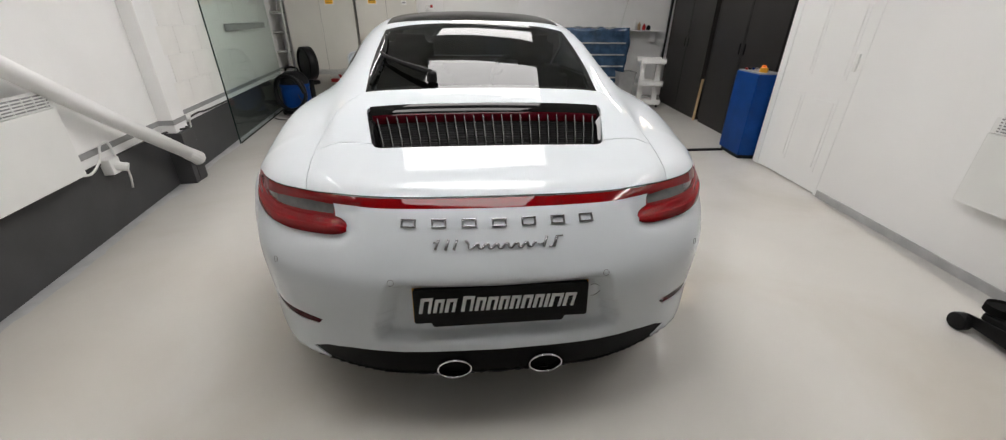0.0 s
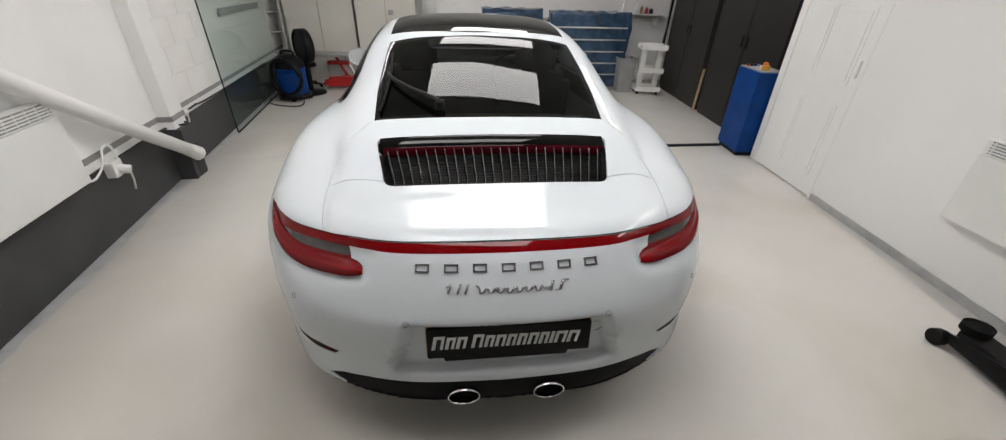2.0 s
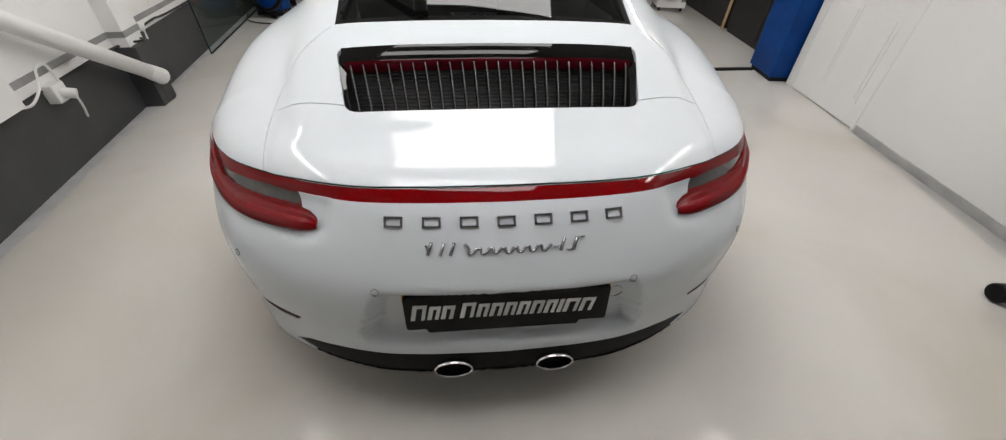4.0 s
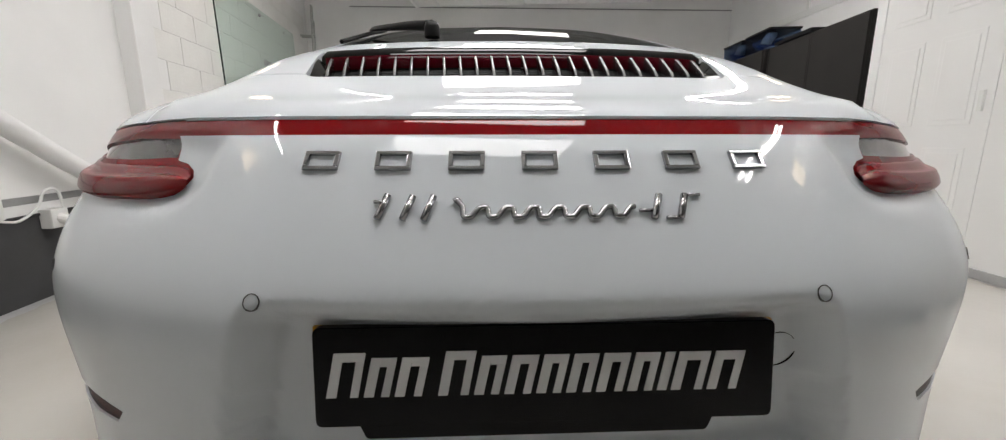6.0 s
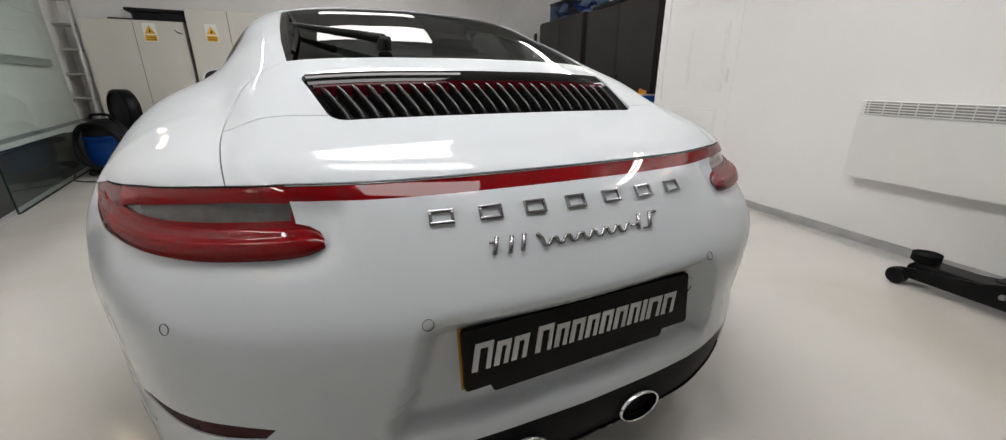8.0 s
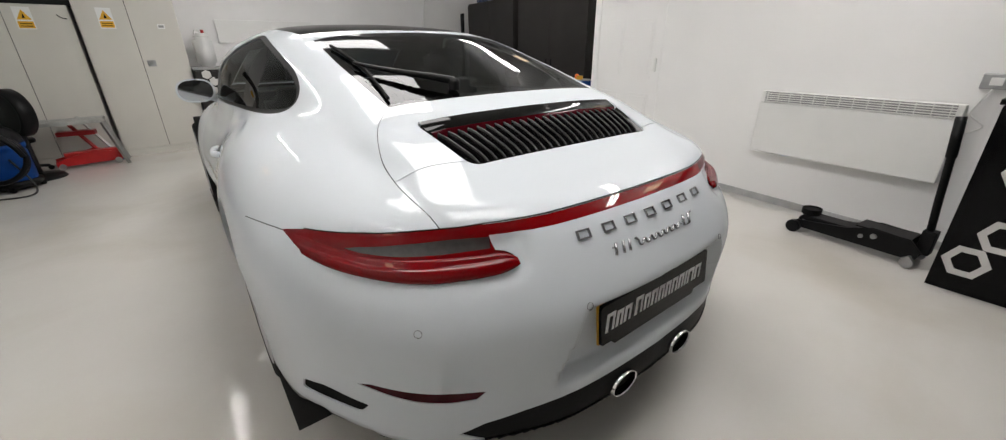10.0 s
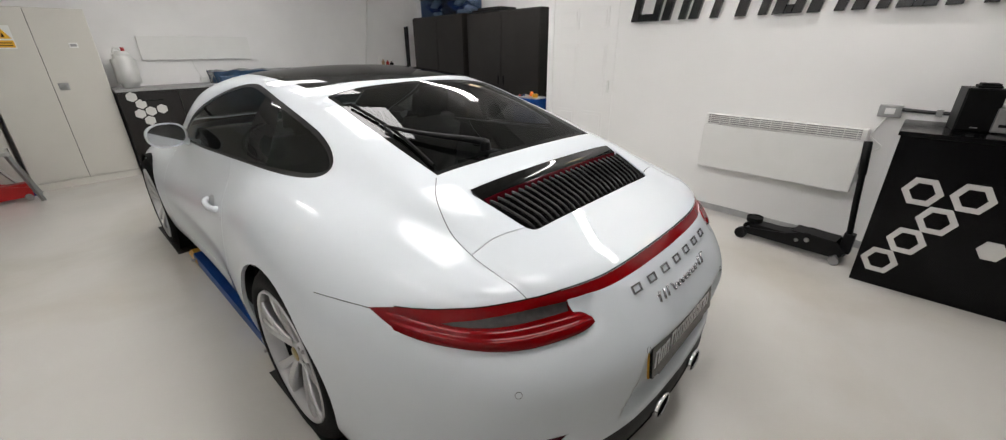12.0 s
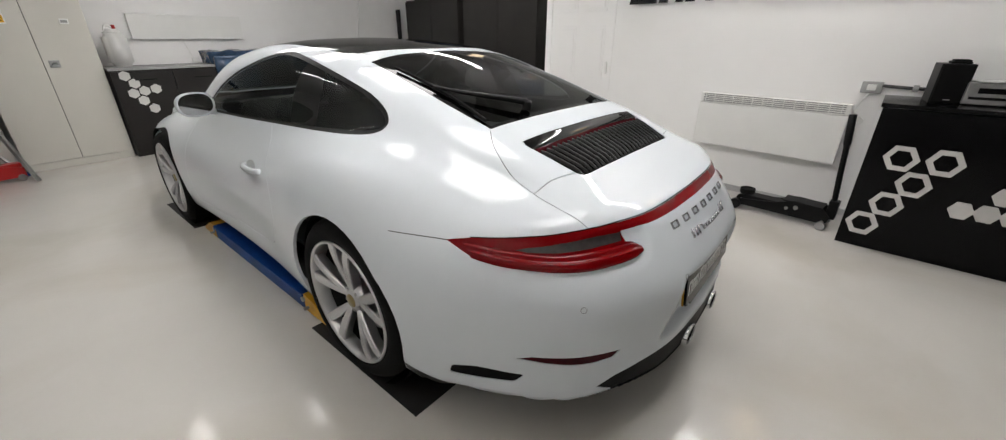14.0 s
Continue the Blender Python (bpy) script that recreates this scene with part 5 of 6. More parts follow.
part("rear_axle", tube_bm([(-0.09, -0.30, 0.06), (0.09, -0.30, 0.06)], 0.012, 10), STEEL, jack)
part("lift_arm", box_bm((-0.055, -0.20, 0.09, 0.055, 0.26, 0.125), bevel=0.008), BLACKPLASTIC, jack)
part("saddle", lathe_bm([(0.0001, 0.155), (0.045, 0.155), (0.055, 0.165), (0.055, 0.13), (0.03, 0.11)], 24, pose(0, 0.25, 0)), RUBBER, jack)
part("cover_plate", box_bm((-0.07, -0.28, 0.155, 0.07, -0.02, 0.163), bevel=0.003), BLACKPLASTIC, jack)
part("handle_socket", box_bm((-0.03, -0.36, 0.08, 0.03, -0.30, 0.22), bevel=0.006), BLACKPLASTIC, jack)
part("handle", tube_bm([(0, -0.33, 0.16), (0, -0.305, 0.40), (0, -0.285, 0.62), (0, -0.284, 0.625), (0, -0.262, 0.83)], [0.018, 0.018, 0.018, 0.023, 0.023], 12), BLACKPLASTIC, jack, "black handle with thick grip", smooth=True)

# alcove: dark steel cabinets, bins, control box
def tall_cabinet(y0, y1, h, lab):
    t = thing("steel_cabinet", pose(2.75, 0, 0, 0, 0, -math.degrees(math.atan(0.1))), lab, "cabinet", "dark alcove cabinets")
    part("body", box_bm((0.02, y0, 0.0, 0.50, y1, h), bevel=0.004), BLACKCAB, t)
    mid = (y0 + y1) / 2
    for a, b, s in ((y0 + 0.004, mid - 0.003, 1), (mid + 0.003, y1 - 0.004, -1)):
        d = part("cabinet_door", box_bm((0.0, a, 0.06, 0.02, b, h - 0.015), bevel=0.004), BLACKCAB, t)
        hy = b - 0.05 if s > 0 else a + 0.05
        part("handle", box_bm((-0.010, hy - 0.012, 0.92, 0.0, hy + 0.012, 1.04), bevel=0.004), BLACKPLASTIC, d)
        part("edge_fold", box_bm((-0.004, a, 0.07, 0.0, a + 0.02, h - 0.025), (-0.004, b - 0.02, 0.07, 0.0, b, h - 0.025)), BLACKCAB, d)
    return t


tall_cabinet(3.06, 4.50, 1.84, "tall dark brown-black steel cabinet, doors closed")
tall_cabinet(4.62, 6.02, 1.86, "dark steel cabinet carrying plastic bins")
stick = thing("wood_offcut", pose(3.20, 4.56, 0, 0, 0, 8), "pale wooden batten leaning between cabinets", "batten")
part("batten", tube_bm([(0, 0, 0.0), (0.02, 0.0, 0.55)], 0.022, 4), WOOD, stick)
CLEARBIN = glass("clear_plastic", (0.75, 0.85, 1.0), 0.75, 0.08)
for y, w, lab in ((4.75, 0.55, "clear plastic bin with blue cloths inside"), (5.42, 0.5, "clear storage bin with dark contents")):
    b = thing("storage_bin", pose(3.36 + 0.1 * (y - 4.6), y, 1.86, 0, 0, -5), lab, "bin", "plastic bins")
    part("tub", box_bm((0, 0, 0.0, 0.36, w, 0.008), (0, 0, 0.008, 0.008, w, 0.26), (0.352, 0, 0.008, 0.36, w, 0.26), (0.008, 0, 0.008, 0.352, 0.008, 0.26), (0.008, w - 0.008, 0.008, 0.352, w, 0.26)), CLEARBIN, b)
    part("lid", box_bm((-0.01, -0.01, 0.262, 0.37, w + 0.01, 0.285), bevel=0.006), BLACKPLASTIC, b, "dark lid")
    for k in range(7):
        c = soft_box(-0.07, -0.10, 0, 0.07, 0.10, 0.06, 0.02)
        ob = part("cloth", c, BLUE if k % 3 else WHITEPLASTIC, b, smooth=True)
        ob.matrix_local = pose(0.1 + 0.16 * (k % 2), 0.12 + (w - 0.24) * ((k * 37) % 10) / 10, 0.012 + 0.05 * (k // 2), 5 * k, 4, 30 * k)
tray = thing("cabinet_tray", pose(3.12, 3.75, 1.84, 0, 0, -5), "flat black tray lying on a cabinet", "tray")
part("tray_body", box_bm((0, 0, 0, 0.36, 0.6, 0.03), (0.03, 0.05, 0.03, 0.33, 0.5, 0.055), bevel=0.006), BLACKPLASTIC, tray)
trunk = thing("cable_trunking", pose(3.93, 0, 0), "white cable trunking along the alcove wall", "trunking")
part("run", box_bm((0.0, 2.75, 2.32, 0.02, 6.5, 2.40), bevel=0.004), WHITEPLASTIC, trunk)
part("drop", box_bm((-0.004, 3.4, 2.40, 0.018, 3.46, 2.95), (-0.004, 4.9, 2.40, 0.018, 4.94, 2.8), bevel=0.003), WHITEPLASTIC, trunk)
cam2 = thing("wall_camera", RW @ pose(0, 2.72, 2.3), "small white bullet camera by the corner", "camera")
part("mount", lathe_bm([(0.0001, 0.02), (0.03, 0.02), (0.032, 0.0)], 16, pose(0, 0, 0, 0, -90, 0)), WHITEPLASTIC, cam2)
part("barrel", tube_bm([(-0.05, 0.02, 0.0), (-0.07, -0.10, -0.02)], 0.028, 14), WHITEPLASTIC, cam2, smooth=True)
part("glass_front", tube_bm([(-0.07, -0.10, -0.02), (-0.0705, -0.104, -0.021)], 0.022, 14), BLACKGLOSS, cam2)
part("arm", tube_bm([(-0.015, 0, 0), (-0.05, 0.01, 0.0)], 0.012, 8), WHITEPLASTIC, cam2)

ctl = thing("lift_control", pose(2.855, 3.0, 0, 0, 0, -6), "blue steel lift control cabinet with orange beacon", "control cabinet")
part("case", box_bm((-0.12, -0.20, 0.04, 0.13, 0.20, 0.82), bevel=0.008), BLUE, ctl)
part("plinth", box_bm((-0.10, -0.18, 0.0, 0.11, 0.18, 0.04)), BLACKPLASTIC, ctl)
part("top_panel", box_bm((-0.11, -0.19, 0.82, 0.12, 0.19, 0.832), bevel=0.003), MIDGREY, ctl, "grey control panel")
part("yellow_button_base", lathe_bm([(0.0001, 0.04), (0.035, 0.04), (0.038, 0.0)], 20, pose(-0.03, -0.10, 0.832)), YELLOW, ctl)
part("beacon", lathe_bm([(0.0001, 0.055), (0.022, 0.045), (0.026, 0.0)], 20, pose(0.05, 0.04, 0.832)), material("orange_plastic", (0.8, 0.16, 0.01), 0.3, var=0), ctl, "orange beacon", smooth=True)
for k in range(4):
    part("button", lathe_bm([(0.0001, 0.018), (0.012, 0.018), (0.014, 0.0)], 12, pose(-0.07 + 0.035 * k, 0.13, 0.832)), (RED, BLACKPLASTIC, BLUE, STEEL)[k], ctl)
strip = thing("cable_cover", pose(0, 0, 0), "flat black rubber cable cover on the floor", "cable cover")
part("cover", prism_bm([(0.6, 3.075), (2.75, 3.115), (2.75, 3.175), (0.6, 3.135)], 0.012, 0.004), RUBBER, strip)

# low scissor lift and wheel pads under the car
PAD = material("black_rubber_pad", (0.010, 0.010, 0.010), 0.6, var=0.3, scale=20, bump=0.2)
for s in (1, -1):
    lift = thing("lift_rail", pose(s * 0.742, 2.31, 0), "blue low lift rail with yellow ramp ends", "lift", "lift rails")
    part("beam", box_bm((-0.10, -0.65, 0.004, 0.10, 0.65, 0.085), bevel=0.006), BLUE, lift)
    part("top_plate", box_bm((-0.108, -0.65, 0.085, 0.108, 0.65, 0.104), bevel=0.004), BLUE, lift)
    part("rubber_strip", box_bm((-0.03, -0.61, 0.104, 0.03, 0.61, 0.114), bevel=0.003), RUBBER, lift, "black rubber strip")
    for e in (-1, 1):
        q = [(0.0, 0.0), (0.25, 0.0), (0.25, 0.016), (0.10, 0.088), (0.0, 0.098)]
        m = Matrix(((0, 0, 1, -0.10), (e, 0, 0, e * 0.652), (0, 1, 0, 0.006), (0, 0, 0, 1)))
        part("ramp_end", prism_bm(q, 0.20, 0.004, m), YELLOW, lift, "worn yellow ramp end")
        part("hinge", tube_bm([(-0.112, e * 0.652, 0.075), (0.112, e * 0.652, 0.075)], 0.014, 8), STEEL, lift)
        part("hinge_bolt", tube_bm([(-0.125, e * 0.69, 0.04), (0.125, e * 0.69, 0.04)], 0.009, 8), STEEL, lift)
    for y0, y1, lab in ((0.70, 1.50, "black rubber pad under a rear tyre"), (3.28, 4.02, "black rubber pad under a front tyre")):
        pd = thing("wheel_pad", pose(s * 0.74, 0, 0), lab, "pad", "tyre pads")
        part("pad", box_bm((-0.155, y0, 0.0, 0.155, y1, 0.004), bevel=0.0015), PAD, pd)

# things at the back
STICKER = material("yellow_sticker", (0.75, 0.40, 0.01), 0.4, var=0.05, scale=20)


def warning(parent, m):
    b = part("warning_sticker", box_bm((-0.065, 0, -0.11, 0.065, 0.0015, 0.10)), WHITEPLASTIC, parent, "white and yellow warning sticker")
    b.matrix_local = m
    tri = part("warning_triangle", prism_bm([(-0.055, -0.02), (0.055, -0.02), (0.0, 0.075)], 0.0012, 0, pose(0, -0.0006, 0, 90, 0, 0)), STICKER, b, "yellow triangle")
    part("warning_symbol", prism_bm([(-0.012, -0.005), (0.012, -0.005), (0.0, 0.04)], 0.0012, 0, pose(0, -0.002, 0, 90, 0, 0)), SEAM, tri)
    part("caption_field", box_bm((-0.058, -0.0016, -0.10, 0.058, 0.0, -0.035)), STICKER, b)
    for k in range(2):
        part("caption_bar", box_bm((-0.045, -0.003, -0.062 - 0.022 * k, 0.045, -0.0016, -0.054 - 0.022 * k)), SEAM, b)


def locker(x0, x1, y, h, lab, split=True):
    t = thing("locker", pose((x0 + x1) / 2, y, 0, 0, 0, 1), lab, "cabinet", "pale steel lockers")
    w = (x1 - x0) / 2
    part("body", box_bm((-w, 0.02, 0.0, w, 0.44, h), bevel=0.004), CABGREY, t)
    part("plinth", box_bm((-w + 0.005, 0.0, 0.0, w - 0.005, 0.02, 0.075), bevel=0.002), CABGREY, t)
    for a, b in ((-w + 0.006, -0.0025), (0.0025, w - 0.006)):
        part("locker_door", box_bm((a, 0.0, 0.08, b, 0.02, h - 0.012), bevel=0.003), CABGREY, t)
    part("door_gap", box_bm((-0.0022, 0.010, 0.08, 0.0022, 0.021, h - 0.012)), SEAM, t)
    return t


l1 = locker(-1.58, -0.69, 6.19, 1.80, "tall grey-beige two-door steel cabinet, doors shut")
warning(l1, pose(-0.20, -0.002, 1.53))
lcd = part("keypad", box_bm((0.235, -0.014, 1.425, 0.305, 0.0, 1.475), bevel=0.003), WHITEPLASTIC, l1, "small keypad with grey display")
part("display", box_bm((0.245, -0.016, 1.438, 0.295, -0.0141, 1.463)), MIDGREY, lcd)
lk = part("lock_plate", box_bm((0.04, -0.012, 1.015, 0.12, 0.0, 1.085), bevel=0.004), STEEL, l1, "steel lock with turning handle")
part("turn_handle", tube_bm([(0.055, -0.02, 1.045), (0.08, -0.026, 1.062), (0.105, -0.02, 1.045)], 0.007, 8), STEEL, lk)
l2 = locker(-2.62, -1.62, 6.22, 1.645, "white-grey steel cabinet with warning sticker")
warning(l2, pose(0.15, -0.002, 1.515))
part("door_hook", tube_bm(smooth_path([(0.40, -0.005, 1.55), (0.43, -0.03, 1.52), (0.47, -0.01, 1.51)], 4), 0.005, 6), BLACKPLASTIC, l2)
case = thing("black_case", pose(-1.82, 6.40, 1.645, 0, 0, 3), "flat black case lying on a cabinet", "case")
part("lower_half", box_bm((-0.30, -0.14, 0, 0.28, 0.15, 0.09), bevel=0.01), BLACKPLASTIC, case)
part("upper_half", box_bm((-0.36, -0.15, 0.10, 0.34, 0.16, 0.135), bevel=0.008), BLACKPLASTIC, case)
part("spacer", box_bm((-0.25, -0.10, 0.09, 0.25, 0.10, 0.10)), BLACKPLASTIC, case)
flat = thing("flat_tool", pose(-2.28, 6.40, 1.645), "thin black bar lying on a cabinet", "tool")
part("bar", box_bm((-0.10, -0.04, 0, 0.16, 0.04, 0.03), bevel=0.006), BLACKPLASTIC, flat)

bb = thing("back_bench", pose(-0.675, 6.10, 0), "black workbench cabinet with white hexagons", "workbench")
part("carcass", box_bm((0.0, 0.02, 0.0, 2.3, 0.54, 0.96), bevel=0.003), BLACKCAB, bb)
for k in range(4):
    d = part("bench_door", box_bm((0.005 + 0.57 * k, 0.0, 0.04, 0.565 + 0.57 * k, 0.02, 0.945), bevel=0.003), BLACKCAB, bb)
    part("finger_pull", box_bm((0.20 + 0.57 * k, -0.004, 0.85, 0.40 + 0.57 * k, 0.0, 0.862)), BLACKPLASTIC, d)
part("worktop", box_bm((-0.01, -0.015, 0.962, 2.31, 0.54, 0.99), bevel=0.004), MIDGREY, bb, "grey worktop edge")
for x, z in ((0.12, 0.905), (0.185, 0.82), (0.15, 0.715), (0.255, 0.735), (0.365, 0.75), (0.22, 0.63), (0.295, 0.535)):
    ob = part("hexagon", prism_bm(hexagon(0.055, math.pi / 6), 0.003), HEXW, bb)
    ob.matrix_local = pose(x, -0.0005, z, 90, 0, 0)
ob = part("hexagon_ring", hex_ring_bm(0.06, 0.042, 0.003), HEXW, bb)
ob.matrix_local = pose(0.66, -0.0005, 0.605, 90, 0, 0)

CAN = material("translucent_white_plastic", (0.72, 0.72, 0.70), 0.4, var=0.05, scale=5)
can = thing("jerrycan", pose(-0.49, 6.38, 0.99, 0, 0, 8) @ Matrix.Diagonal((0.68, 0.8, 1.0, 1)), "white plastic jerrycan with red cap", "jerrycan")
part("tank", soft_box(-0.15, -0.11, 0.0, 0.15, 0.11, 0.36, 0.045), CAN, can, smooth=True)
part("shoulder", soft_box(-0.12, -0.08, 0.32, 0.12, 0.08, 0.40, 0.035), CAN, can, smooth=True)
part("cap", lathe_bm([(0.0001, 0.045), (0.026, 0.045), (0.03, 0.0)], 18, pose(0.04, 0, 0.395)), RED, can, "red screw cap")
part("grip", tube_bm(smooth_path([(-0.10, 0, 0.38), (-0.07, 0, 0.43), (0.0, 0, 0.425), (0.01, 0, 0.39)], 4), 0.013, 8), CAN, can, smooth=True)
ph = thing("panel_heater", pose(0.33, BACK, 1.28), "flat white infrared panel on the back wall", "heater")
part("panel", box_bm((-0.61, -0.045, 0.0, 0.62, -0.02, 0.28), bevel=0.004), WHITEPLASTIC, ph)
part("mount", box_bm((-0.4, -0.02, 0.06, 0.4, 0.0, 0.22)), STEEL, ph)
part("lead", tube_bm(smooth_path([(-0.10, -0.03, 0.0), (-0.08, -0.02, -0.1), (-0.03, -0.015, -0.24)], 5), 0.005, 6), WHITEPLASTIC, ph)
part("outlet", box_bm((-0.06, -0.03, -0.28, 0.02, 0.0, -0.22), bevel=0.004), WHITEPLASTIC, ph)


def crumpled(x0, y0, z0, x1, y1, z1, n, amp, seed):
    """A box-like bundle with a folded, creased skin."""
    b = box_bm((x0, y0, z0, x1, y1, z1))
    bmesh.ops.subdivide_edges(b, edges=list(b.edges), cuts=n, use_grid_fill=True)
    for v in b.verts:
        q = v.co * 7 + Vector((seed, 0, 0))
        d = Vector((noise.noise(q), noise.noise(q + Vector((9, 3, 1))), noise.noise(q + Vector((2, 8, 5)))))
        v.co += d * amp * (0.2 if v.co.z < z0 + 0.01 else 1)
    return b


wr = thing("wrapped_rack", pose(1.35, 5.98, 0), "tool rack wrapped in blue plastic film", "wrapped rack")
part("film", crumpled(0.0, -0.18, 0.06, 1.25, 0.10, 1.14, 22, 0.035, 3), WRAP, wr, "creased blue film", smooth=True)
for k in range(5):
    part("rung", tube_bm([(0.06, -0.205, 0.25 + 0.17 * k), (1.19, -0.205, 0.25 + 0.17 * k)], 0.012, 6), STEEL, wr)
for x in (0.05, 1.2):
    part("leg", tube_bm([(x, -0.05, 0.0), (x, -0.05, 0.10)], 0.02, 8), STEEL, wr)
wr2 = thing("wrapped_bundle", pose(0.34, 6.15, 0.99), "blue film bundle lying on the bench", "bundle")
part("film", crumpled(0.0, 0.0, 0.0, 0.95, 0.35, 0.15, 14, 0.03, 7), WRAP, wr2, smooth=True)
part("hanging_film", crumpled(0.02, -0.10, -0.30, 0.5, -0.045, 0.10, 12, 0.02, 11), WRAP, wr2, smooth=True)

sh2 = thing("wall_shelf", pose(3.07, BACK, 1.08), "white wall shelf with bottles and a tin", "shelf")
part("board", box_bm((-0.34, -0.26, 0, 0.36, 0.0, 0.022), bevel=0.002), WHITEPLASTIC, sh2)
for x in (-0.25, 0.25):
    part("bracket", box_bm((x - 0.01, -0.2, -0.16, x + 0.01, 0.0, -0.002)), WHITEPLASTIC, sh2)
for k, (x, r, h, mt) in enumerate(((-0.12, 0.03, 0.16, WHITEPLASTIC), (-0.04, 0.025, 0.12, WOOD), (0.05, 0.028, 0.10, RED), (0.13, 0.035, 0.08, BLACKPLASTIC))):
    bt = thing("bottle", pose(3.07 + x, BACK - 0.13, 1.102), "small workshop bottle on the shelf", "bottle", "shelf bottles")
    part("flask", lathe_bm([(0.0001, 0), (r, 0), (r, h * 0.7), (r * 0.4, h * 0.85), (r * 0.4, h), (0.0001, h)], 16), mt, bt, smooth=True)
strap = thing("strap", pose(0, 0, 0), "pale strap hanging by the shelf", "strap")
part("strap_line", tube_bm([(2.74, BACK - 0.02, 1.10), (2.95, BACK - 0.02, 2.3)], 0.012, 6), WHITEPLASTIC, strap)
rk = thing("tool_rack", pose(3.42, 6.35, 0.0), "black long tools standing beside the cabinets", "tools")
for k in range(4):
    part("tool", tube_bm([(0.02 * k, 0.05 * k, 0.0), (0.05 + 0.02 * k, 0.05 * k, 0.9), (0.06 + 0.02 * k, 0.05 * k, 1.75)], [0.03, 0.012, 0.02], 7), BLACKPLASTIC, rk)

stand = thing("white_stand", pose(2.93, 5.6, 0, 0, 0, -10), "white wooden three-tier stand on castors", "stand")
for z in (0.05, 0.33, 0.66):
    part("tier", box_bm((-0.19, -0.15, z, 0.19, 0.15, z + 0.025), (-0.19, -0.15, z + 0.025, 0.19, -0.135, z + 0.075), (-0.19, 0.135, z + 0.025, 0.19, 0.15, z + 0.075), bevel=0.002), WHITEPLASTIC, stand)
for x in (-0.12, 0.12):
    part("upright", box_bm((x - 0.04, -0.03, 0.075, x + 0.04, 0.03, 0.66), bevel=0.002), WHITEPLASTIC, stand)
for k in range(4):
    part("castor", lathe_bm([(0.0001, -0.01), (0.022, -0.01), (0.022, 0.01), (0.0001, 0.01)], 14, pose(-0.15 + 0.3 * (k % 2), -0.11 + 0.22 * (k // 2), 0.025, 0, 90, 0)), RUBBER, stand)
gb = thing("waste_bin", pose(2.58, 5.75, 0), "grey plastic waste bin", "bin")
bm = bmesh.new()
lathe_bm([(0.0001, 0.0), (0.15, 0.0), (0.19, 0.50), (0.20, 0.50), (0.20, 0.52), (0.18, 0.52), (0.145, 0.02)], 4, pose(0, 0, 0, 0, 0, 45), bm)
part("tub", bm, MIDGREY, gb)

# left side: brace pipe, glass sheet, ladder, vacuum, platform
pipe = thing("brace_pipe", Matrix(), "thick white painted brace pipe to the floor post", "pipe")
part("pipe", tube_bm([(-2.272, 2.50, 0.25), (-2.235, 1.80, 0.70), (-2.15, 1.02, 1.20), (-2.02, -0.2, 1.98)], 0.048, 20), PLASTER, pipe, smooth=True)
part("pipe_end", tube_bm([(-2.270, 2.46, 0.275), (-2.278, 2.54, 0.225), (-2.285, 2.60, 0.185)], [0.049, 0.056, 0.060], 14), PLASTER, pipe, "flattened pipe end")
part("anchor", box_bm((-2.40, 2.56, 0.0, -2.29, 2.66, 0.26), bevel=0.004), DARKGREY, pipe, "dark grey floor anchor")
for y, z in ((1.78, 0.40), (2.74, 0.50)):
    so = thing("cable_socket", LW @ pose(0, y, z), "pale industrial socket on the wall base", "socket", "wall base sockets")
    part("socket_case", box_bm((0.0, -0.05, -0.05, 0.06, 0.05, 0.05), bevel=0.008), WHITEPLASTIC, so)
    part("inlet", tube_bm([(0.05, 0, 0), (0.11, 0.02, -0.02)], 0.028, 12), WHITEPLASTIC, so)
    part("outlet_lead", tube_bm(smooth_path([(0.10, 0.02, -0.02), (0.08, 0.05, -0.10), (0.05, 0.08, -0.06 - z * 0.3)], 5), 0.006, 6), WHITEPLASTIC, so, smooth=True)
wc = thing("white_cable", LW, "white cable looping along the wall", "cable")
part("loop", tube_bm(smooth_path([(0.03, 1.42, 0.46), (0.05, 1.50, 0.43), (0.05, 1.58, 0.42), (0.05, 1.68, 0.47), (0.04, 1.74, 0.54), (0.05, 1.80, 0.54), (0.05, 1.82, 0.44)], 6), 0.007, 6), WHITEPLASTIC, wc, smooth=True)
bc = thing("black_cable", LW, "black cable along the dado edge", "cable")
part("run", tube_bm(smooth_path([(0.012, 0.9, 0.43), (0.014, 1.2, 0.425), (0.012, 2.4, 0.43), (0.15, 2.60, 0.44), (0.014, 2.76, 0.43), (0.02, 3.1, 0.46), (0.014, 3.5, 0.44), (0.014, 5.5, 0.43)], 6), 0.008, 6), CABLE, bc)

gs = thing("glass_sheet", LW @ pose(0.075, 3.72, 0, 0, -1.2, 0), "large frameless glass sheet leaning on the wall", "glass sheet")
pane = part("pane", box_bm((0, 0, 0.004, 0.010, 2.15, 2.27)), SHEETGLASS, gs)
pane.visible_shadow = False
EDGE = material("dark_green_glass_edge", (0.01, 0.03, 0.025), 0.2, var=0)
part("pane_edge", box_bm((0.0, -0.008, 0.0, 0.011, 0.0, 2.27)), EDGE, gs, "dark glass edge")
part("pane_foot", box_bm((-0.005, 0.0, 0.0, 0.015, 2.15, 0.004)), RUBBER, gs, "black rubber foot")
FAINT = material("faint_grey_mark", (0.35, 0.36, 0.35), 0.6, var=0.3, scale=20)
part("etched_mark", box_bm((0.0105, 0.98, 1.66, 0.0112, 1.25, 1.73)), FAINT, gs, "faint grey etched bar")
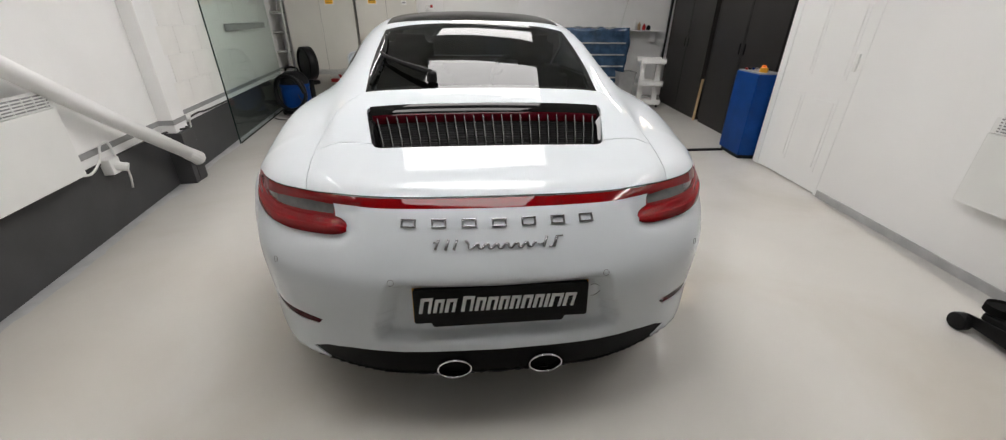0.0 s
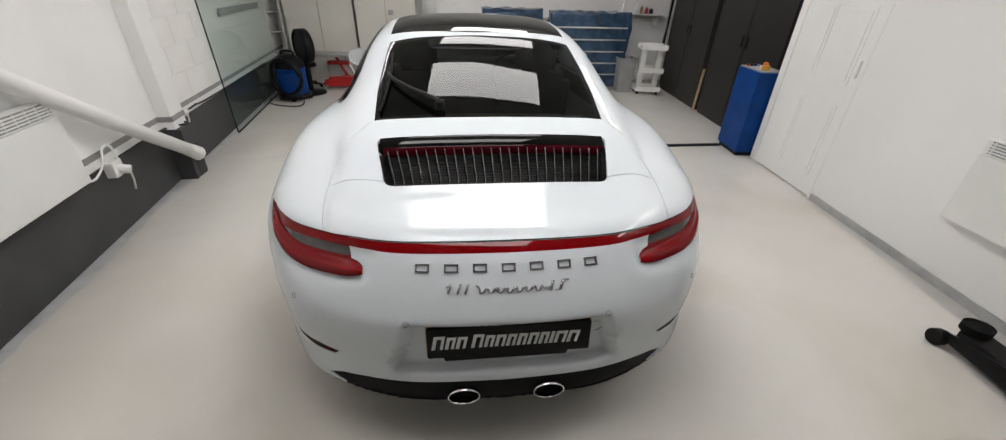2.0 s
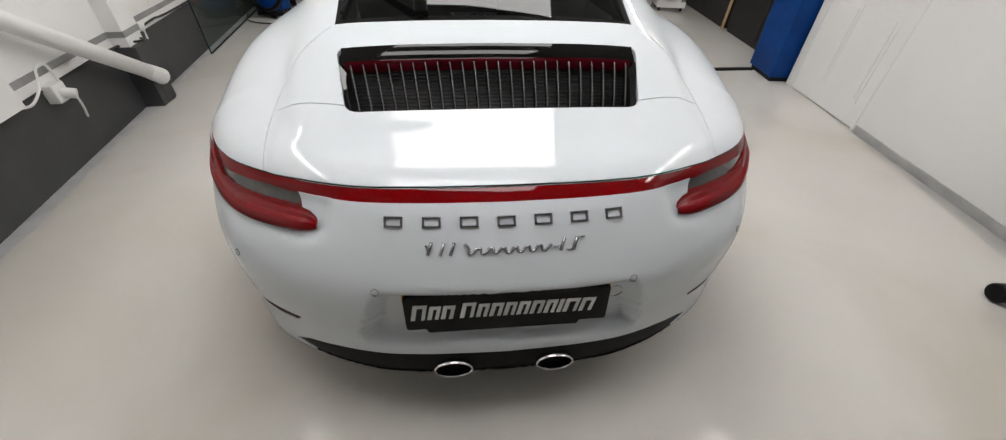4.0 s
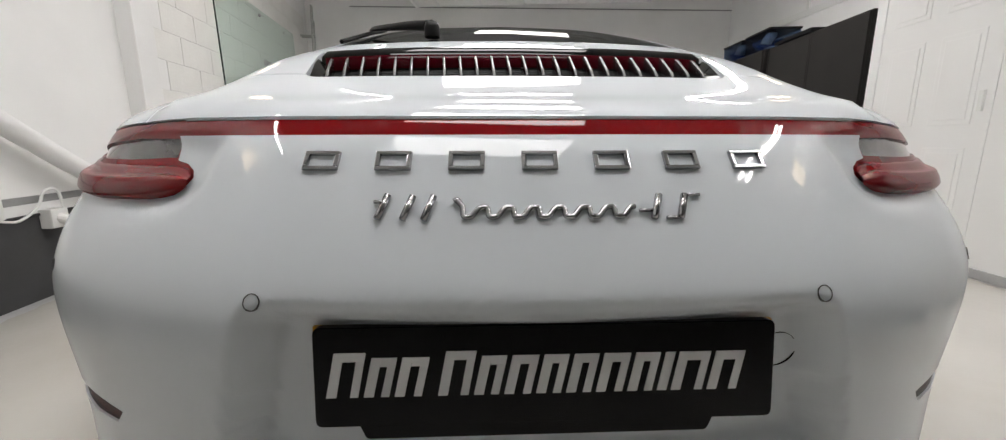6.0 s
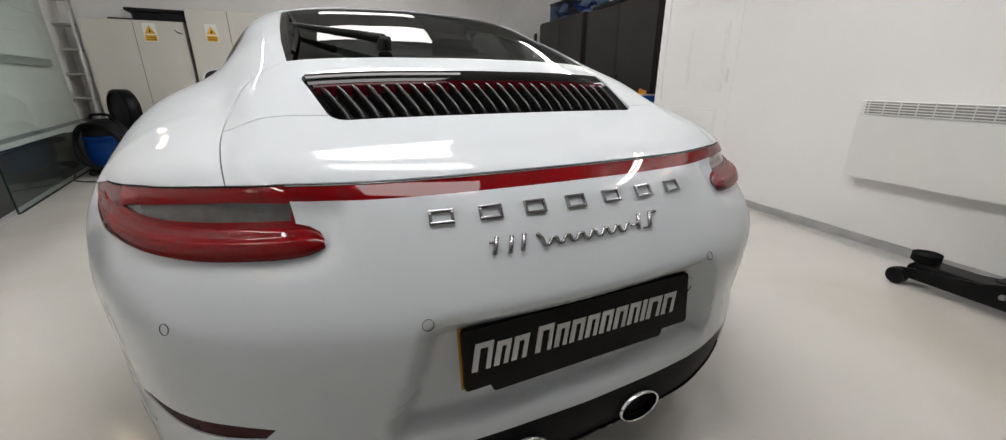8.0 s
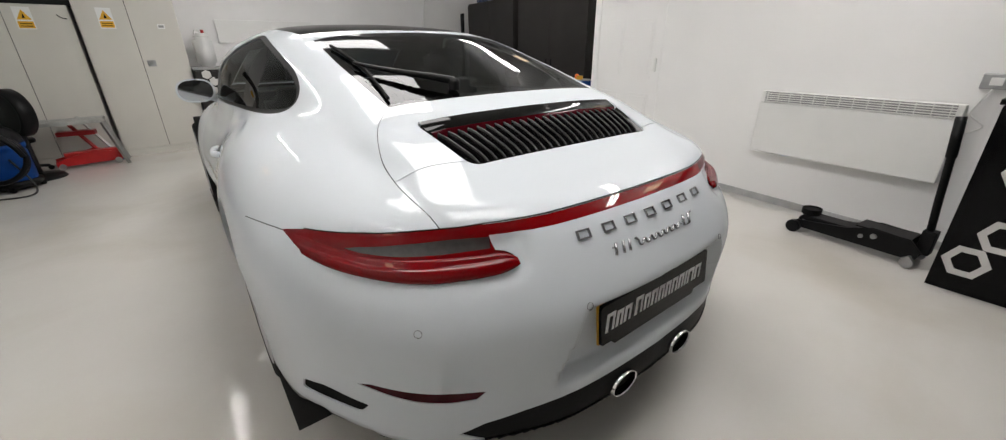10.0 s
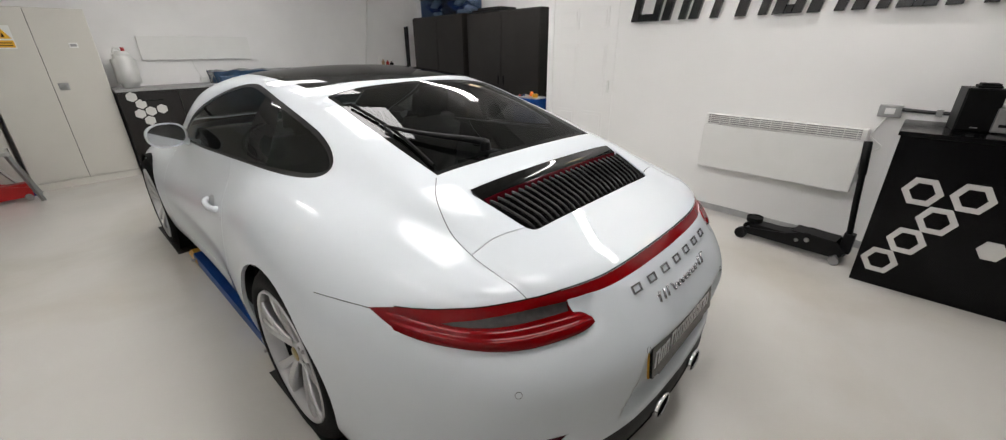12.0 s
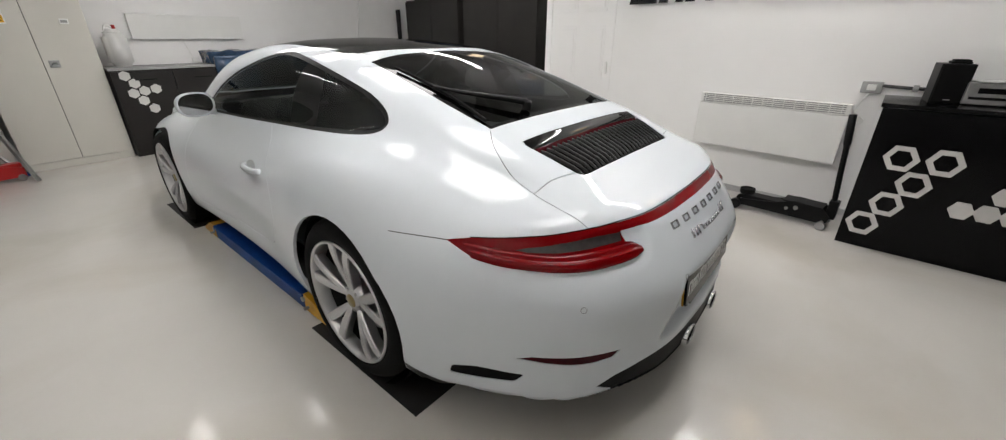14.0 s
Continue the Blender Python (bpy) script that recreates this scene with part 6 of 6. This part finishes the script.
part("handrail_strip", box_bm((-0.03, 0.55, 1.10, -0.012, 2.0, 1.17), bevel=0.004), MIDGREY, gs, "grey strip behind the pane")
for k in range(3):
    part("fixing", lathe_bm([(0.0001, 0.02), (0.016, 0.02), (0.018, 0.0)], 14, pose(0.01, 0.25 + 0.75 * k, 2.20, 0, 90, 0)), STEEL, gs)

lad = thing("ladder", pose(-2.80, 6.05, 0, 0, 0, 8) @ pose(0, 0, 0, -5, 0, 0), "aluminium extension ladder leaning on the back wall", "ladder")
for off, top_z in ((0.0, 2.82), (0.07, 2.62)):
    for s in (-1, 1):
        part("stile", box_bm((s * 0.16 - 0.014, off, 0.0, s * 0.16 + 0.014, off + 0.055, top_z), bevel=0.003), ALU, lad)
    for k in range(9):
        part("rung", tube_bm([(-0.155, off + 0.028, 0.22 + 0.27 * k), (0.155, off + 0.028, 0.22 + 0.27 * k)], 0.014, 8), ALU, lad)
        for s in (-1, 1):
            part("rung_end", tube_bm([(s * 0.174, off + 0.028, 0.22 + 0.27 * k), (s * 0.1765, off + 0.028, 0.22 + 0.27 * k)], 0.012, 8), SEAM, lad)

vac = thing("vacuum_cleaner", pose(-2.34, 5.22, 0, 0, 0, -20), "blue and black drum vacuum with coiled hose", "vacuum cleaner")
part("drum", lathe_bm([(0.0001, 0.05), (0.17, 0.05), (0.185, 0.10), (0.185, 0.34), (0.175, 0.36), (0.19, 0.38), (0.19, 0.42), (0.0001, 0.42)], 32), BLUE, vac, "blue drum", smooth=True)
part("motor_head", lathe_bm([(0.19, 0.42), (0.18, 0.48), (0.14, 0.54), (0.08, 0.58), (0.0001, 0.585)], 32), BLACKPLASTIC, vac, smooth=True)
part("bumper_ring", lathe_bm([(0.19, 0.03), (0.21, 0.05), (0.21, 0.08), (0.185, 0.09)], 32), BLACKPLASTIC, vac, smooth=True)
for k in range(4):
    a = k * math.pi / 2 + 0.5
    part("castor", lathe_bm([(0.0001, -0.012), (0.03, -0.012), (0.03, 0.012), (0.0001, 0.012)], 16, pose(0.19 * math.cos(a), 0.19 * math.sin(a), 0.031, 0, 90, 0)), RUBBER, vac)
hose = [(0.23 * math.cos(t * 0.55) + 0.07, -0.21 - 0.03 * math.sin(t), 0.33 + 0.22 * math.sin(t * 0.55)) for t in range(26)]
part("hose", tube_bm(smooth_path(hose, 3), 0.021, 8), BLACKPLASTIC, vac, "coiled black hose", smooth=True)
part("top_handle", tube_bm(smooth_path([(-0.1, 0, 0.55), (-0.08, 0, 0.62), (0.08, 0, 0.62), (0.1, 0, 0.55)], 4), 0.014, 8), BLACKPLASTIC, vac)
part("power_lead", tube_bm(smooth_path([(0.15, -0.15, 0.3), (0.28, -0.2, 0.08), (0.32, -0.34, 0.012), (0.1, -0.42, 0.012), (-0.12, -0.36, 0.012), (-0.2, -0.25, 0.05)], 6), 0.008, 6), CABLE, vac, smooth=True)
fan = thing("pedestal_blower", pose(-2.22, 5.55, 0, 0, 0, -50) @ Matrix.Diagonal((1.15, 1.15, 1.15, 1)), "tall black round blower standing behind the vacuum", "blower")
part("ring", lathe_bm([(0.17, -0.06), (0.195, -0.05), (0.195, 0.05), (0.17, 0.06), (0.155, 0.03), (0.155, -0.03)], 32, pose(0, 0, 0.56, 90, 0, 0), closed=True), BLACKPLASTIC, fan, smooth=True)
for k in range(5):
    part("guard_ring", lathe_bm([(0.025 + 0.03 * k, -0.062), (0.029 + 0.03 * k, -0.064), (0.031 + 0.03 * k, -0.060)], 24, pose(0, 0, 0.56, 90, 0, 0), closed=True), BLACKPLASTIC, fan)
part("fan_disc", lathe_bm([(0.0001, -0.05), (0.155, -0.04), (0.155, 0.04), (0.0001, 0.045)], 32, pose(0, 0, 0.56, 90, 0, 0)), BLACKPLASTIC, fan)
part("column", tube_bm([(0, 0, 0.03), (0, 0, 0.40)], 0.03, 10), BLACKPLASTIC, fan)
part("base", lathe_bm([(0.0001, 0.04), (0.16, 0.03), (0.18, 0.0)], 28), BLACKPLASTIC, fan, smooth=True)

plat = thing("work_platform", pose(-1.98, 5.90, 0, 0, 0, 3), "folding aluminium work platform", "platform")
part("deck", box_bm((-0.36, -0.15, 0.47, 0.36, 0.15, 0.51), bevel=0.006), ALU, plat)
for k in range(5):
    part("deck_rib", box_bm((-0.35, -0.13 + 0.06 * k, 0.51, 0.35, -0.115 + 0.06 * k, 0.514)), ALU, plat)
for x in (-1, 1):
    for y in (-1, 1):
        part("leg", tube_bm([(x * 0.33, y * 0.13, 0.48), (x * 0.44, y * 0.17, 0.0)], 0.02, 4), ALU, plat)
    part("leg_brace", tube_bm([(x * 0.41, -0.16, 0.12), (x * 0.41, 0.16, 0.12)], 0.014, 6), ALU, plat)
rj = thing("red_jack", pose(-1.86, 5.97, 0, 0, 0, 8), "red steel low jack on the floor", "jack")
for s in (-1, 1):
    part("side_plate", prism_bm([(-0.28, 0.03), (0.26, 0.03), (0.26, 0.12), (0.05, 0.17), (-0.28, 0.09)], 0.008, 0.001, Matrix(((1, 0, 0, 0), (0, 0, 1, s * 0.09), (0, 1, 0, 0), (0, 0, 0, 1)))), RED, rj)
    part("roller", lathe_bm([(0.0001, -0.015), (0.03, -0.015), (0.03, 0.015), (0.0001, 0.015)], 16, pose(-0.24, s * 0.115, 0.031, 90, 0, 0)), STEEL, rj)
    part("roller", lathe_bm([(0.0001, -0.015), (0.03, -0.015), (0.03, 0.015), (0.0001, 0.015)], 16, pose(0.22, s * 0.115, 0.031, 90, 0, 0)), STEEL, rj)
part("cross_bar", tube_bm([(-0.24, -0.11, 0.05), (-0.24, 0.11, 0.05)], 0.012, 8), STEEL, rj)
part("red_arm", box_bm((-0.2, -0.05, 0.12, 0.26, 0.05, 0.16), bevel=0.006), RED, rj)
cr = thing("red_stand", pose(-1.73, 6.07, 0, 0, 0, -5), "red folding support with pale rail", "stand")
part("frame", tube_bm([(0.0, 0, 0.02), (-0.22, 0.0, 0.44)], 0.02, 6), RED, cr)
part("cross", box_bm((-0.34, -0.06, 0.32, -0.02, 0.06, 0.37), bevel=0.006), RED, cr)
part("rail", tube_bm([(0.12, 0.02, 0.02), (-0.14, 0.02, 0.52)], 0.016, 4), ALU, cr)
part("blue_tip", box_bm((0.09, -0.02, 0.0, 0.17, 0.06, 0.03), bevel=0.004), BLUE, cr)
bjk = thing("black_stool", pose(-2.38, 5.95, 0), "small black mechanic's stool under the platform", "stool")
part("seat", lathe_bm([(0.0001, 0.36), (0.15, 0.355), (0.165, 0.335), (0.16, 0.31), (0.0001, 0.30)], 24), BLACKPLASTIC, bjk, smooth=True)
part("stem", tube_bm([(0, 0, 0.07), (0, 0, 0.31)], 0.02, 8), STEEL, bjk)
for k in range(5):
    a = k * math.tau / 5
    lg = part("foot", tube_bm([(0, 0, 0.075), (0.19 * math.cos(a), 0.19 * math.sin(a), 0.05)], 0.016, 6), BLACKPLASTIC, bjk)
    part("castor", lathe_bm([(0.0001, -0.012), (0.024, -0.012), (0.024, 0.012), (0.0001, 0.012)], 12, pose(0.19 * math.cos(a), 0.19 * math.sin(a), 0.025, 90, 0, 0)), RUBBER, lg)
